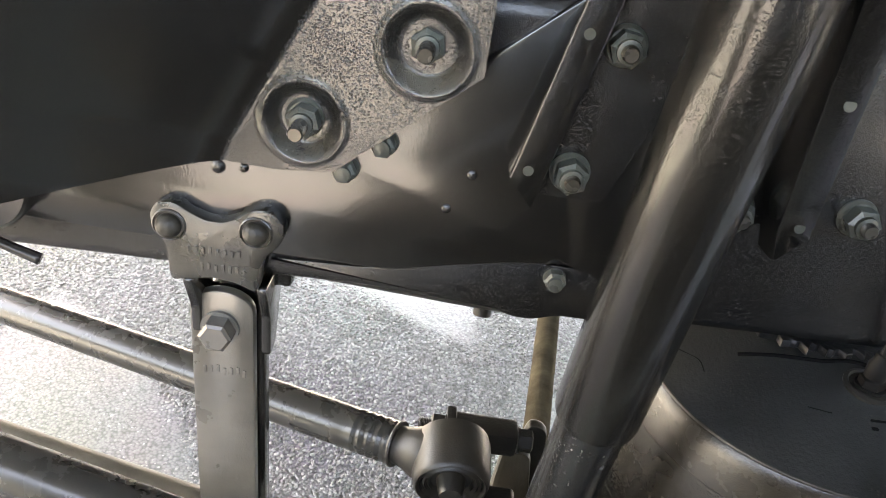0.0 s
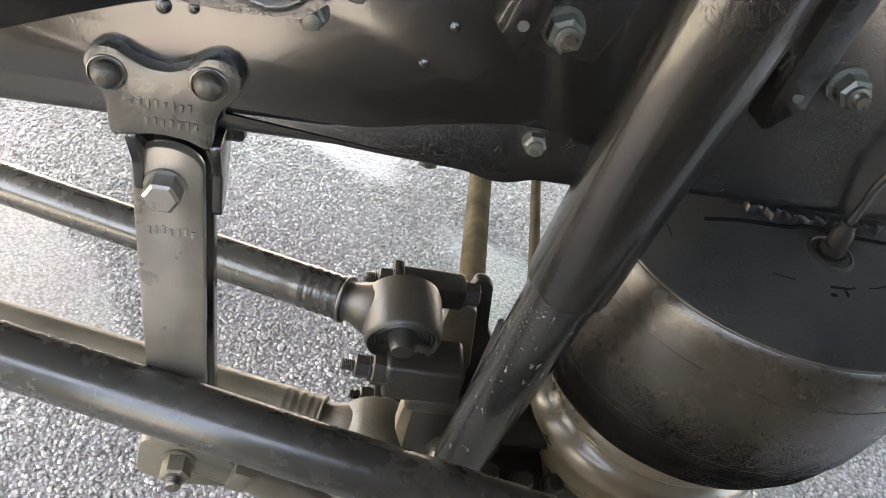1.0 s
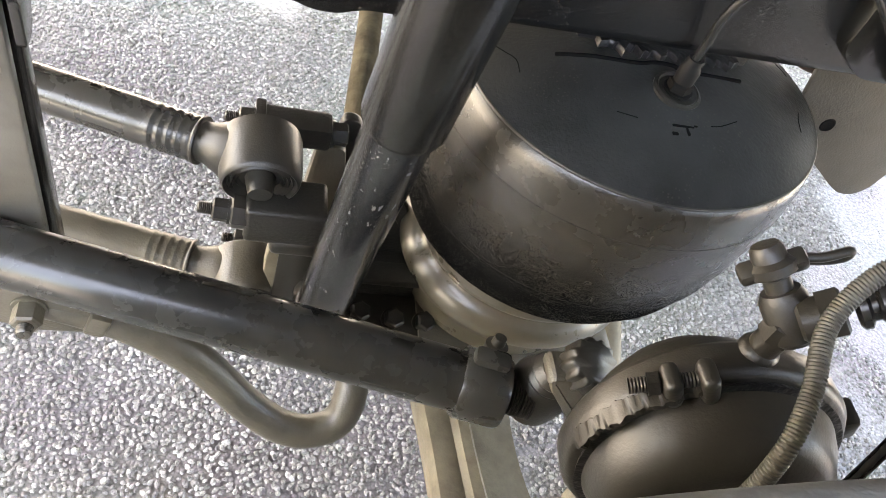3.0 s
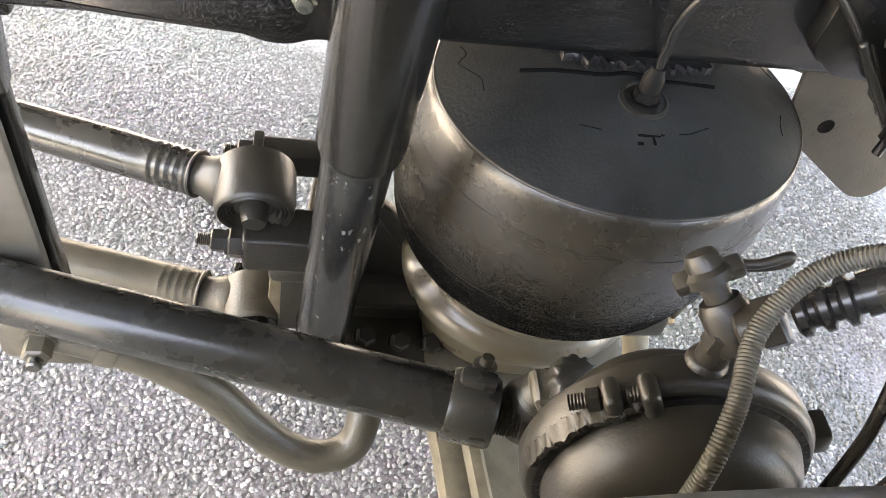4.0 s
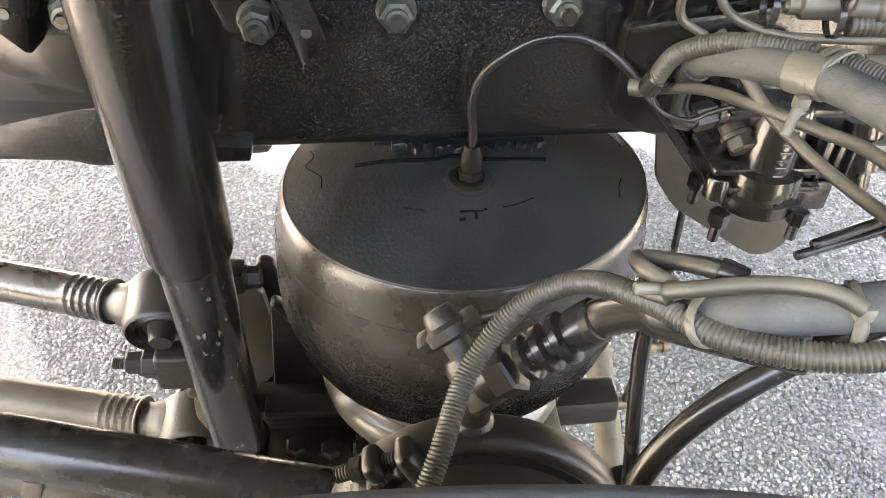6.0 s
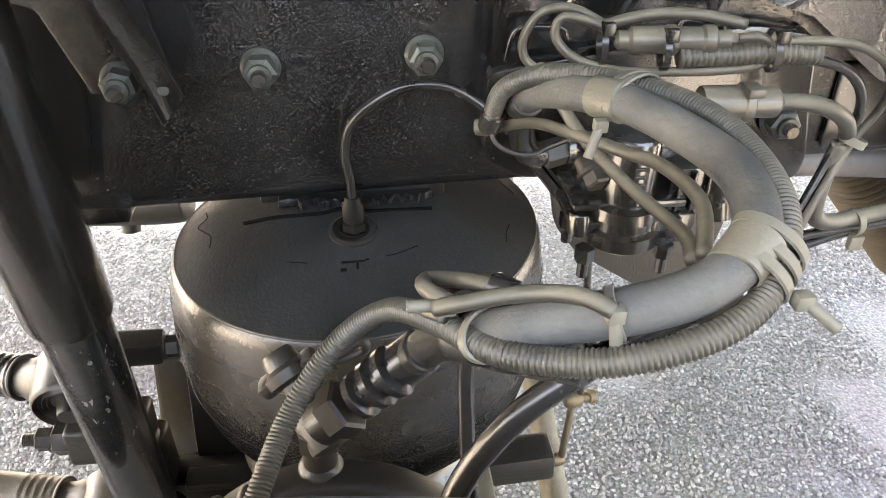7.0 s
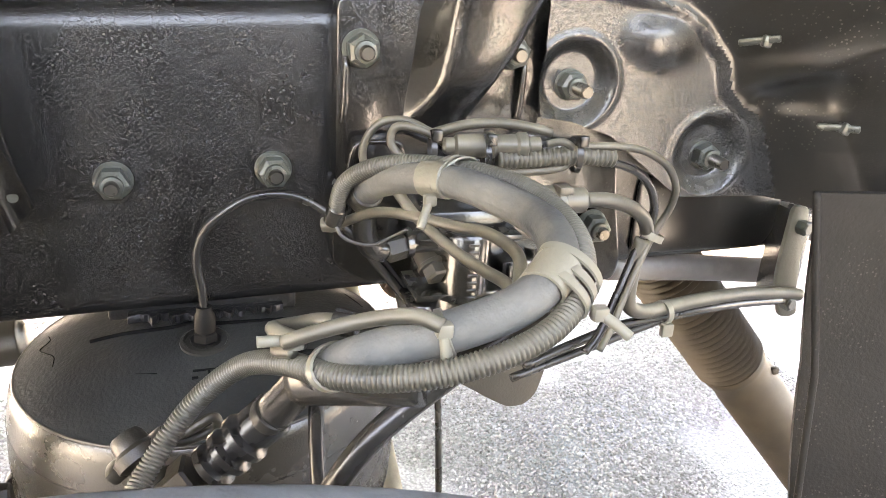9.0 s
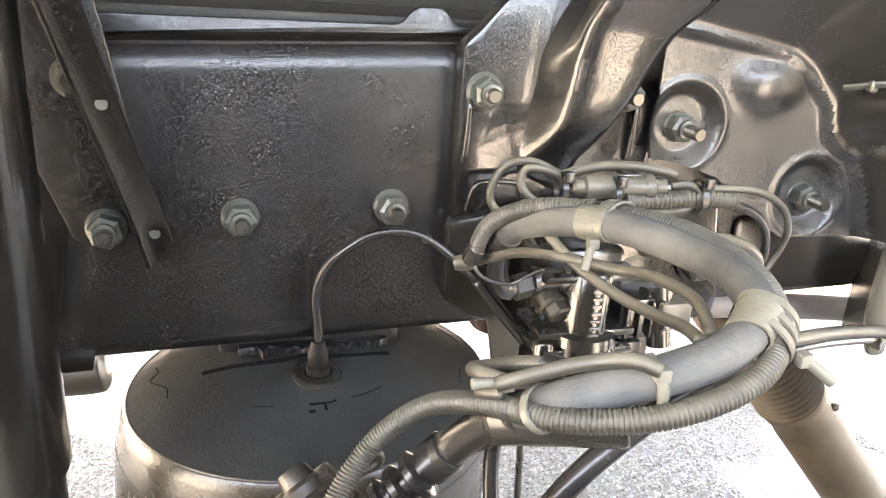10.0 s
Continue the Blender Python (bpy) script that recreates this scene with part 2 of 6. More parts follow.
def ground_material():
    m = bpy.data.materials.new("asphalt_binder")
    m.use_nodes = True
    N, L = m.node_tree.nodes, m.node_tree.links
    b = N["Principled BSDF"]
    geo = N.new("ShaderNodeNewGeometry")
    v = N.new("ShaderNodeTexVoronoi")
    v.inputs["Scale"].default_value = 150.0
    L.new(geo.outputs["Position"], v.inputs["Vector"])
    r = N.new("ShaderNodeValToRGB")
    r.color_ramp.elements[0].color, r.color_ramp.elements[0].position = (0.28, 0.276, 0.264, 1), 0.3
    r.color_ramp.elements[1].color, r.color_ramp.elements[1].position = (0.14, 0.138, 0.133, 1), 0.85
    L.new(v.outputs["Distance"], r.inputs[0])
    n = N.new("ShaderNodeTexNoise")
    n.inputs["Scale"].default_value, n.inputs["Detail"].default_value = 1.6, 6
    L.new(geo.outputs["Position"], n.inputs["Vector"])
    mx = N.new("ShaderNodeMix")
    mx.data_type, mx.blend_type = "RGBA", "MULTIPLY"
    mx.inputs[0].default_value = 0.5
    L.new(r.outputs[0], mx.inputs[6])
    L.new(n.outputs["Color"], mx.inputs[7])
    L.new(mx.outputs[2], b.inputs["Base Color"])
    b.inputs["Roughness"].default_value = 0.45
    bp = N.new("ShaderNodeBump")
    bp.inputs["Strength"].default_value, bp.inputs["Distance"].default_value, bp.invert = 0.5, 0.003, True
    L.new(v.outputs["Distance"], bp.inputs["Height"])
    L.new(bp.outputs[0], b.inputs["Normal"])
    return m


def pebble_material():
    m = bpy.data.materials.new("pebble_aggregate")
    m.use_nodes = True
    N, L = m.node_tree.nodes, m.node_tree.links
    b = N["Principled BSDF"]
    geo = N.new("ShaderNodeNewGeometry")
    r = N.new("ShaderNodeValToRGB")
    e = r.color_ramp.elements
    e[0].color, e[0].position = (0.15, 0.148, 0.142, 1), 0.0
    e[1].color, e[1].position = (0.42, 0.413, 0.395, 1), 1.0
    k = r.color_ramp.elements.new(0.45)
    k.color = (0.25, 0.246, 0.235, 1)
    k = r.color_ramp.elements.new(0.8)
    k.color = (0.35, 0.343, 0.322, 1)
    L.new(geo.outputs["Random Per Island"], r.inputs[0])
    n = N.new("ShaderNodeTexNoise")
    n.inputs["Scale"].default_value, n.inputs["Detail"].default_value = 2.2, 5
    L.new(geo.outputs["Position"], n.inputs["Vector"])
    rr = N.new("ShaderNodeMapRange")
    rr.inputs[1].default_value, rr.inputs[2].default_value, rr.inputs[3].default_value, rr.inputs[4].default_value = 0.35, 0.65, 0.6, 1.0
    L.new(n.outputs["Fac"], rr.inputs[0])
    mx = N.new("ShaderNodeMix")
    mx.data_type, mx.blend_type = "RGBA", "MULTIPLY"
    mx.inputs[0].default_value = 1.0
    L.new(r.outputs[0], mx.inputs[6])
    L.new(rr.outputs[0], mx.inputs[7])
    L.new(mx.outputs[2], b.inputs["Base Color"])
    b.inputs["Roughness"].default_value = 0.5
    return m


M_GROUND, M_PEBBLE = ground_material(), pebble_material()

# ---- building helpers ----
ORIGIN = {}


def thing(name, loc, label, category, group="", kind=""):
    ob = new(name)
    ob.empty_display_size = 0.02
    ob.location = loc
    ORIGIN[ob.name] = Vector(loc)
    return tagged(ob, label, category, group, kind)


def part(name, bm, mat, parent, label=""):
    """Links a bmesh, given in world places, as one mesh object under a thing or a part."""
    root = ORIGIN[parent.name]
    bmesh.ops.translate(bm, verts=bm.verts, vec=-root)
    me = bpy.data.meshes.new(name)
    bm.to_mesh(me)
    bm.free()
    me.materials.append(mat)
    ob = new(name, me)
    ob.parent = parent
    ORIGIN[ob.name] = root
    return tagged(ob, label)


def solo(name, bm, mat, label, category, group="", kind=""):
    me = bpy.data.meshes.new(name)
    bm.to_mesh(me)
    bm.free()
    me.materials.append(mat)
    ob = new(name, me)
    ORIGIN[ob.name] = Vector((0, 0, 0))
    return tagged(ob, label, category, group, kind)


def frame_of(d):
    d = Vector(d).normalized()
    a = Vector((0, 0, 1)) if abs(d.z) < 0.9 else Vector((1, 0, 0))
    u = d.cross(a).normalized()
    return d, u, d.cross(u).normalized()


def smooth_faces(bm, sharp=35):
    lim = radians(sharp)
    for f in bm.faces:
        f.smooth = True
    for e in bm.edges:
        if len(e.link_faces) == 2 and e.calc_face_angle(0) > lim:
            e.smooth = False
    return bm


def spline(pts, per=8):
    """Catmull-Rom through the points."""
    p = [Vector(q) for q in pts]
    p = [2 * p[0] - p[1], *p, 2 * p[-1] - p[-2]]
    out = []
    for i in range(1, len(p) - 2):
        a, b, c, d = p[i - 1:i + 3]
        for k in range(per):
            t = k / per
            out.append(0.5 * (2 * b + (c - a) * t + (2 * a - 5 * b + 4 * c - d) * t * t + (3 * b - a - 3 * c + d) * t ** 3))
    out.append(p[-2])
    return out


def even(pts, step):
    """The same line in even steps."""
    d = [0.0]
    for a, b in zip(pts, pts[1:]):
        d.append(d[-1] + (b - a).length)
    n = max(2, int(d[-1] / step))
    out, j = [], 0
    for k in range(n + 1):
        s = d[-1] * k / n
        while j < len(d) - 2 and d[j + 1] < s:
            j += 1
        w = (s - d[j]) / max(1e-9, d[j + 1] - d[j])
        out.append(pts[j].lerp(pts[j + 1], min(1, w)))
    return out


def sweep(bm, pts, radius, sides=12, caps=True, flat=1.0):
    """A tube along the points; radius is a number or a function of the point's index."""
    pts = [Vector(p) for p in pts]
    rings, u = [], None
    for i, p in enumerate(pts):
        d = (pts[min(i + 1, len(pts) - 1)] - pts[max(i - 1, 0)]).normalized()
        if u is None:
            u = frame_of(d)[1]
        u = (u - d * u.dot(d)).normalized()
        w = d.cross(u)
        r = radius(i) if callable(radius) else radius
        rings.append([bm.verts.new(p + (u * math.cos(a) + w * math.sin(a) * flat) * r) for a in (2 * math.pi * k / sides for k in range(sides))])
    for a, b in zip(rings, rings[1:]):
        for k in range(sides):
            bm.faces.new((a[k], a[(k + 1) % sides], b[(k + 1) % sides], b[k]))
    if caps:
        bm.faces.new(rings[0][::-1])
        bm.faces.new(rings[-1])
    return bm


def lathe(bm, origin, axis, profile, sides=32):
    """Turns (radius, height) pairs round the axis."""
    o = Vector(origin)
    d, u, w = frame_of(axis)
    rings = []
    for r, h in profile:
        if r < 1e-6:
            rings.append([bm.verts.new(o + d * h)])
        else:
            rings.append([bm.verts.new(o + d * h + (u * math.cos(a) + w * math.sin(a)) * r) for a in (2 * math.pi * k / sides for k in range(sides))])
    for a, b in zip(rings, rings[1:]):
        for k in range(sides):
            j = (k + 1) % sides
            if len(a) == 1 and len(b) == 1:
                continue
            if len(a) == 1:
                bm.faces.new((a[0], b[j], b[k]))
            elif len(b) == 1:
                bm.faces.new((a[k], a[j], b[0]))
            else:
                bm.faces.new((a[k], a[j], b[j], b[k]))
    bmesh.ops.recalc_face_normals(bm, faces=bm.faces)
    return bm


def turned(origin, axis, profile, sides=32, sharp=35):
    return smooth_faces(lathe(bmesh.new(), origin, axis, profile, sides), sharp)


def tube(pts, radius, sides=12, per=8, sharp=60, caps=True):
    return smooth_faces(sweep(bmesh.new(), spline(pts, per) if len(pts) > 2 else pts, radius, sides, caps), sharp)


def ribbed(pts, r, pitch=0.0038, depth=0.0011, sides=14):
    """A corrugated tube."""
    line = even(spline(pts, 12), pitch / 6)
    return smooth_faces(sweep(bmesh.new(), line, lambda i: r + depth * (0.0, 0.75, 1.0, 1.0, 0.75, 0.0)[i % 6] - depth, sides), 60)


def box(bm, centre, size, bevel=0.002, turn=None, segments=2):
    t = bmesh.new()
    bmesh.ops.create_cube(t, size=1.0)
    bmesh.ops.scale(t, vec=size, verts=t.verts)
    if bevel:
        bmesh.ops.bevel(t, geom=t.edges[:], offset=bevel, segments=segments, affect="EDGES", profile=0.5)
    m = Matrix.Translation(centre) @ (turn or Matrix())
    bmesh.ops.transform(t, matrix=m, verts=t.verts)
    me = bpy.data.meshes.new("tmp")
    t.to_mesh(me)
    t.free()
    bm.from_mesh(me)
    bpy.data.meshes.remove(me)
    return bm


def slab(outline, y, thick, bevel=0.0015, axis="y", holes=()):
    """A plate cut to an outline of (x, z) points, its front face at y, thick to the back."""
    bm = bmesh.new()
    place = (lambda a, b, k: (a, k, b)) if axis == "y" else ((lambda a, b, k: (k, a, b)) if axis == "x" else (lambda a, b, k: (a, b, k)))
    front = [bm.verts.new(place(a, b, y)) for a, b in outline]
    f = bm.faces.new(front)
    ext = bmesh.ops.extrude_face_region(bm, geom=[f])
    moved = [v for v in ext["geom"] if isinstance(v, bmesh.types.BMVert)]
    bmesh.ops.translate(bm, verts=moved, vec=Vector(place(0, 0, thick)))
    bmesh.ops.recalc_face_normals(bm, faces=bm.faces)
    if bevel:
        sharp = [e for e in bm.edges if e.calc_face_angle(0) > 0.6]
        bmesh.ops.bevel(bm, geom=sharp, offset=bevel, segments=2, affect="EDGES", profile=0.5)
    return smooth_faces(bm, 40)


def rounded(pts, r=0.008, n=4):
    """An outline with its corners rounded."""
    out, m = [], len(pts)
    for i in range(m):
        a, b, c = Vector(pts[i - 1]), Vector(pts[i]), Vector(pts[(i + 1) % m])
        d1, d2 = (a - b), (c - b)
        k = min(r, d1.length * 0.45, d2.length * 0.45)
        p, q = b + d1.normalized() * k, b + d2.normalized() * k
        for j in range(n + 1):
            t = j / n
            v = p * (1 - t) ** 2 + b * 2 * t * (1 - t) + q * t * t
            out.append((v.x, v.y))
    return out


def hexagon(bm, origin, axis, af, h, chamfer=0.0015):
    r = af / math.sqrt(3)
    return lathe(bm, origin, axis, [(0, 0), (r, 0), (r, h - chamfer), (r - chamfer * 1.4, h), (0, h)], 6)


def threaded(origin, axis, r, h, pitch=0.002):
    prof, z = [(0, 0), (r, 0)], 0.0
    while z < h - pitch:
        prof += [(r, z + pitch * 0.15), (r * 0.86, z + pitch * 0.55), (r, z + pitch)]
        z += pitch
    prof += [(r * 0.8, h), (0, h)]
    return turned(origin, axis, prof, 14, 40)

# ---- ground ----


def build_ground():
    bm = bmesh.new()
    vs = [bm.verts.new(p) for p in ((-60, -60, 0), (60, -60, 0), (60, 60, 0), (-60, 60, 0))]
    bm.faces.new(vs)
    solo("ground", bm, M_GROUND, "grey asphalt with coarse pale exposed stones", "ground", kind="structure")
    rng = np.random.default_rng(7)
    g = (1 + 5 ** 0.5) / 2
    ico = np.array([(-1, g, 0), (1, g, 0), (-1, -g, 0), (1, -g, 0), (0, -1, g), (0, 1, g), (0, -1, -g), (0, 1, -g), (g, 0, -1), (g, 0, 1), (-g, 0, -1), (-g, 0, 1)], float)
    ico /= np.linalg.norm(ico[0])
    tri = np.array([(0, 11, 5), (0, 5, 1), (0, 1, 7), (0, 7, 10), (0, 10, 11), (1, 5, 9), (5, 11, 4), (11, 10, 2), (10, 7, 6), (7, 1, 8),
                    (3, 9, 4), (3, 4, 2), (3, 2, 6), (3, 6, 8), (3, 8, 9), (4, 9, 5), (2, 4, 11), (6, 2, 10), (8, 6, 7), (9, 8, 1)])
    step = 0.0083
    gx, gy = np.meshgrid(np.arange(-1.9, 2.1, step), np.arange(0.4, 2.95, step))
    n = gx.size
    cx = gx.ravel() + rng.uniform(-0.45, 0.45, n) * step
    cy = gy.ravel() + rng.uniform(-0.45, 0.45, n) * step
    r = rng.uniform(0.0029, 0.0056, n)
    keep = rng.random(n) > 0.12
    cx, cy, r = cx[keep], cy[keep], r[keep]
    n = len(cx)
    ang = rng.uniform(0, 2 * np.pi, n)
    sx, sy, sz = r * rng.uniform(0.85, 1.25, n), r * rng.uniform(0.7, 1.0, n), r * rng.uniform(0.55, 0.9, n)
    P = ico[None] * (1 + rng.uniform(-0.16, 0.16, (n, 12, 1)))
    a = P * np.stack([sx, sy, sz], 1)[:, None, :]
    c, s = np.cos(ang)[:, None], np.sin(ang)[:, None]
    x, y, z = a[..., 0] * c - a[..., 1] * s, a[..., 0] * s + a[..., 1] * c, a[..., 2]
    # stones sink into the binder in smooth patches
    patch = np.sin(cx * 5.1 + 1.3 * np.sin(cy * 3.7)) + np.sin(cy * 6.3 + 1.1 * np.sin(cx * 4.3 + 2.0)) + 0.5 * np.sin(cx * 17 + cy * 13)
    sink = np.clip((patch - 0.55) / 0.6, 0, 1) * r * 0.85
    V = np.stack([x + cx[:, None], y + cy[:, None], z + (r * rng.uniform(0.0, 0.45, n) - sink)[:, None]], -1).reshape(-1, 3)
    T = (tri[None] + (np.arange(n) * 12)[:, None, None]).reshape(-1, 3)
    me = bpy.data.meshes.new("gravel")
    me.vertices.add(len(V))
    me.vertices.foreach_set("co", V.astype(np.float32).ravel())
    me.loops.add(T.size)
    me.loops.foreach_set("vertex_index", T.astype(np.int32).ravel())
    me.polygons.add(len(T))
    me.polygons.foreach_set("loop_start", np.arange(0, T.size, 3, dtype=np.int32))
    me.polygons.foreach_set("use_smooth", np.zeros(len(T), dtype=bool))
    me.update(calc_edges=True)
    me.materials.append(M_PEBBLE)
    tagged(new("gravel", me), "loose pale grey pebbles packed into asphalt", "gravel", kind="stuff")


build_ground()

# ---- chassis: rail, pressings, brackets ----
WEB = 0.572


def rise(x):
    """The rail climbs a little towards +x."""
    return 0.034 * (x - 0.195)


def channel(x0, x1, z0, z1, y, depth, t=0.008, r=0.012, low=0.012):
    """A C section along x, its web's outer face at y, its flanges towards +y."""
    prof = []
    for k in range(6):
        a = math.pi / 2 * k / 5
        prof.append((y + low - low * math.sin(a), z0 + low - low * math.cos(a)))
    prof = [(y + depth, z0), *prof]
    for k in range(6):
        a = math.pi / 2 * k / 5
        prof.append((y + r - r * math.cos(a), z1 - r + r * math.sin(a)))
    prof += [(y + depth, z1), (y + depth, z1 - t), (y + t, z1 - t), (y + t, z0 + t), (y + depth, z0 + t)]
    bm = bmesh.new()
    n = 24
    rings = [[bm.verts.new((x, a, b + rise(x))) for a, b in prof] for x in (x0 + (x1 - x0) * i / n for i in range(n + 1))]
    m = len(prof)
    for p, q in zip(rings, rings[1:]):
        for k in range(m):
            bm.faces.new((p[k], p[(k + 1) % m], q[(k + 1) % m], q[k]))
    bm.faces.new(rings[0])
    bm.faces.new(rings[-1][::-1])
    bmesh.ops.recalc_face_normals(bm, faces=bm.faces)
    return smooth_faces(bm, 30)


def build_rail():
    rail = thing("frame_rail", (0.4, WEB, 0.892), "black painted steel truck frame rail above the air spring", "frame rail")
    part("channel", channel(-0.9, 1.7, 0.882, 1.137, WEB, 0.085, 0.008, 0.03), M_RAIL, rail)
    # top cover plate with raised tabs
    out = [(0.205, 1.132), (0.24, 1.149), (0.462, 1.15), (0.474, 1.164), (0.496, 1.164), (0.509, 1.15), (0.56, 1.15), (0.56, 1.132)]
    part("flange_plate", slab(rounded(out, 0.006), WEB + 0.019, 0.006), M_RAIL, rail, "thin upright plate with raised tabs")
    # lower reinforcement with the folded lip
    low = [(-0.10, 0.894), (-0.06, 0.886), (0.0, 0.881), (0.085, 0.878), (0.1, 0.873), (0.118, 0.873), (0.135, 0.88), (0.175, 0.881), (0.178, 0.925), (0.05, 0.925), (-0.02, 0.898)]
    part("lower_reinforcement", slab(rounded(low, 0.008), WEB - 0.004, 0.004), M_RAIL, rail)
    end = [(0.79, 0.914), (0.94, 0.914), (0.951, 0.93), (0.955, 0.99), (0.79, 0.99)]
    part("end_plate", slab(rounded(end, 0.01), WEB - 0.006, 0.005, 0.0025), M_ARCH, rail, "satin black end plate with light dust")
    lip = [(0.18, 0.879), (0.222, 0.88), (0.224, 0.893), (0.18, 0.895)]
    part("tab", slab(lip, WEB - 0.01, 0.05), M_BLACK, rail)
    return rail


build_rail()


def build_fish_plate():
    plate = thing("reinforcement_plate", (-0.06, 0.566, 0.90), "black reinforcement plate bolted to the frame rail", "plate")
    out = [(-0.34, 0.899), (-0.28, 0.898), (-0.08, 0.899), (0.0, 0.9), (0.05, 0.913), (0.09, 0.922), (0.133, 0.928), (0.165, 0.918), (0.2, 0.915),
           (0.215, 1.0), (0.215, 1.14), (0.12, 1.14), (0.04, 1.07), (-0.05, 0.99), (-0.13, 0.981), (-0.175, 0.981), (-0.24, 0.967), (-0.283, 0.95), (-0.34, 0.945)]
    part("plate", slab(rounded(out, 0.01), 0.566, 0.008), M_PLATE, plate)
    return plate


build_fish_plate()


def pressing(columns, ridge, side, cups, slope, x_far, lumps=(), bead=0.0045, lean=0.0, curve=0.0, toe=0.0):
    """A pressed sheet round the wheel arch: flat inside the ridge, coming forward past it, with round cups for the studs."""
    y0 = 0.538
    seg = list(zip(ridge, ridge[1:]))

    def beyond(x, z):
        best, sign = 9.0, 0
        for (ax, az), (bx, bz) in seg:
            dx, dz = bx - ax, bz - az
            t = max(0.0, min(1.0, ((x - ax) * dx + (z - az) * dz) / (dx * dx + dz * dz)))
            d = math.hypot(x - ax - t * dx, z - az - t * dz)
            if d < best:
                best, sign = d, (dx * (z - az) - dz * (x - ax)) * side
        return best if sign > 0 else -best

    def depth(x, z):
        y = y0 - lean * (x + 0.05)
        d = beyond(x, z)
        y -= bead * math.exp(-(d / 0.0045) ** 2)
        if d > 0:
            y -= toe * (1.17 - z) * min(1.0, d / 0.04) + curve * d * d + slope * (d - 0.012 * (1 - math.exp(-d / 0.012))) + 0.004 * (1 - math.exp(-d / 0.004))
        for cx, cz, r, dep in cups:
            q = math.hypot(x - cx, z - cz) / r
            if q < 1.25:
                k = 1 - min(1, max(0, (q - 0.62) / 0.38))
                y += dep * (k * k * (3 - 2 * k))
                y -= 0.0016 * math.exp(-((q - 1.05) / 0.07) ** 2)
        for cx, cz, rx, rz, dep in lumps:
            q = ((x - cx) / rx) ** 2 + ((z - cz) / rz) ** 2
            y -= dep * math.exp(-q ** 1.6)
        return max(0.12, y)

    bm = bmesh.new()
    xs = [c[0] for c in columns]
    n, rows, top = 210, 160, 1.45
    grid = []
    for i in range(n + 1):
        x = columns[0][0] + (x_far - columns[0][0]) * (i / n) ** 1.25
        z0 = float(np.interp(x, *(zip(*sorted(columns)))))
        grid.append([bm.verts.new((x, depth(x, z), z)) for z in (z0 + (top - z0) * (j / rows) ** 1.7 for j in range(rows + 1))])
    arch = bmesh.new()
    far = {}

    def twin(v):
        if v not in far:
            far[v] = arch.verts.new(v.co)
        return far[v]

    for a, b in zip(grid, grid[1:]):
        for j in range(rows):
            quad = (a[j], b[j], b[j + 1], a[j + 1])
            mid = sum((v.co for v in quad), Vector()) / 4
            if beyond(mid.x, mid.z) > 0.002:
                arch.faces.new([twin(v) for v in quad])
            else:
                bm.faces.new(quad)
    bmesh.ops.delete(bm, geom=[v for v in bm.verts if not v.link_faces], context="VERTS")
    for sheet in (bm, arch):
        ext = bmesh.ops.extrude_face_region(sheet, geom=sheet.faces[:])
        bmesh.ops.translate(sheet, verts=[v for v in ext["geom"] if isinstance(v, bmesh.types.BMVert)], vec=(0, 0.0035, 0))
        bmesh.ops.recalc_face_normals(sheet, faces=sheet.faces)
        smooth_faces(sheet, 50)
    return bm, arch, depth


def build_pressings():
    right = thing("wheel_arch_pressing", (0.8, 0.54, 0.98), "glossy black pressed steel wheel arch plate with round stud cups", "wheel arch plate", "wheel arch plates")
    bm, arch, front = pressing([(0.668, 1.055), (0.70, 1.05), (0.737, 1.038), (0.80, 0.99), (0.815, 0.981), (0.9, 0.979), (1.4, 0.979)],
                  [(0.915, 0.95), (0.905, 0.99), (0.893, 1.022), (0.876, 1.055), (0.856, 1.064), (0.842, 1.078), (0.834, 1.104), (0.805, 1.13), (0.785, 1.143), (0.752, 1.15), (0.66, 1.165)], -1,
                  [(0.697, 1.083, 0.037, 0.011), (0.838, 1.02, 0.037, 0.011)], 0.95, 1.25,
                  [(0.772, 1.119, 0.031, 0.02, 0.011), (0.884, 1.083, 0.026, 0.017, -0.014)], 0.006, 0.0, 2.0, 0.28)
    part("sheet", bm, M_PRESS, right)
    part("arch", arch, M_ARCH, right, "smooth black arch beyond the ridge")
    for sx, sz, tilt in ((0.846, 1.124, -20), (0.915, 1.058, -8)):
        sy = front(sx, sz) - 0.003
        t = bmesh.new()
        box(t, (sx, sy, sz), (0.034, 0.004, 0.006), 0.0015, Matrix.Rotation(radians(tilt), 4, "Y") @ Matrix.Rotation(radians(-50), 4, "Z"))
        box(t, (sx + 0.004, sy - 0.004, sz), (0.009, 0.006, 0.01), 0.002, Matrix.Rotation(radians(tilt + 30), 4, "Y"))
        part("clip", smooth_faces(t), M_NUT, right, "small steel spring clip in a slot")
    left = thing("wheel_arch_pressing", (-0.06, 0.54, 0.98), "black pressed wheel arch plate with pale worn sheen and stud cups", "wheel arch plate", "wheel arch plates")
    bm, arch, _ = pressing([(0.045, 1.073), (-0.049, 0.987), (-0.09, 0.981), (-0.133, 0.98), (-0.3, 0.968), (-0.9, 0.95)],
                  [(-0.135, 0.96), (-0.122, 0.998), (-0.107, 1.028), (-0.067, 1.105), (-0.03, 1.17), (0.03, 1.21), (0.1, 1.23)], 1,
                  [(-0.072, 1.02, 0.028, 0.01), (0.006, 1.084, 0.029, 0.01)], 1.2, -0.42, (), 0.0, 0.11)
    part("sheet", bm, M_PRESS, left)
    part("arch", arch, M_PLATE, left, "smooth black arch beyond the ridge")


build_pressings()


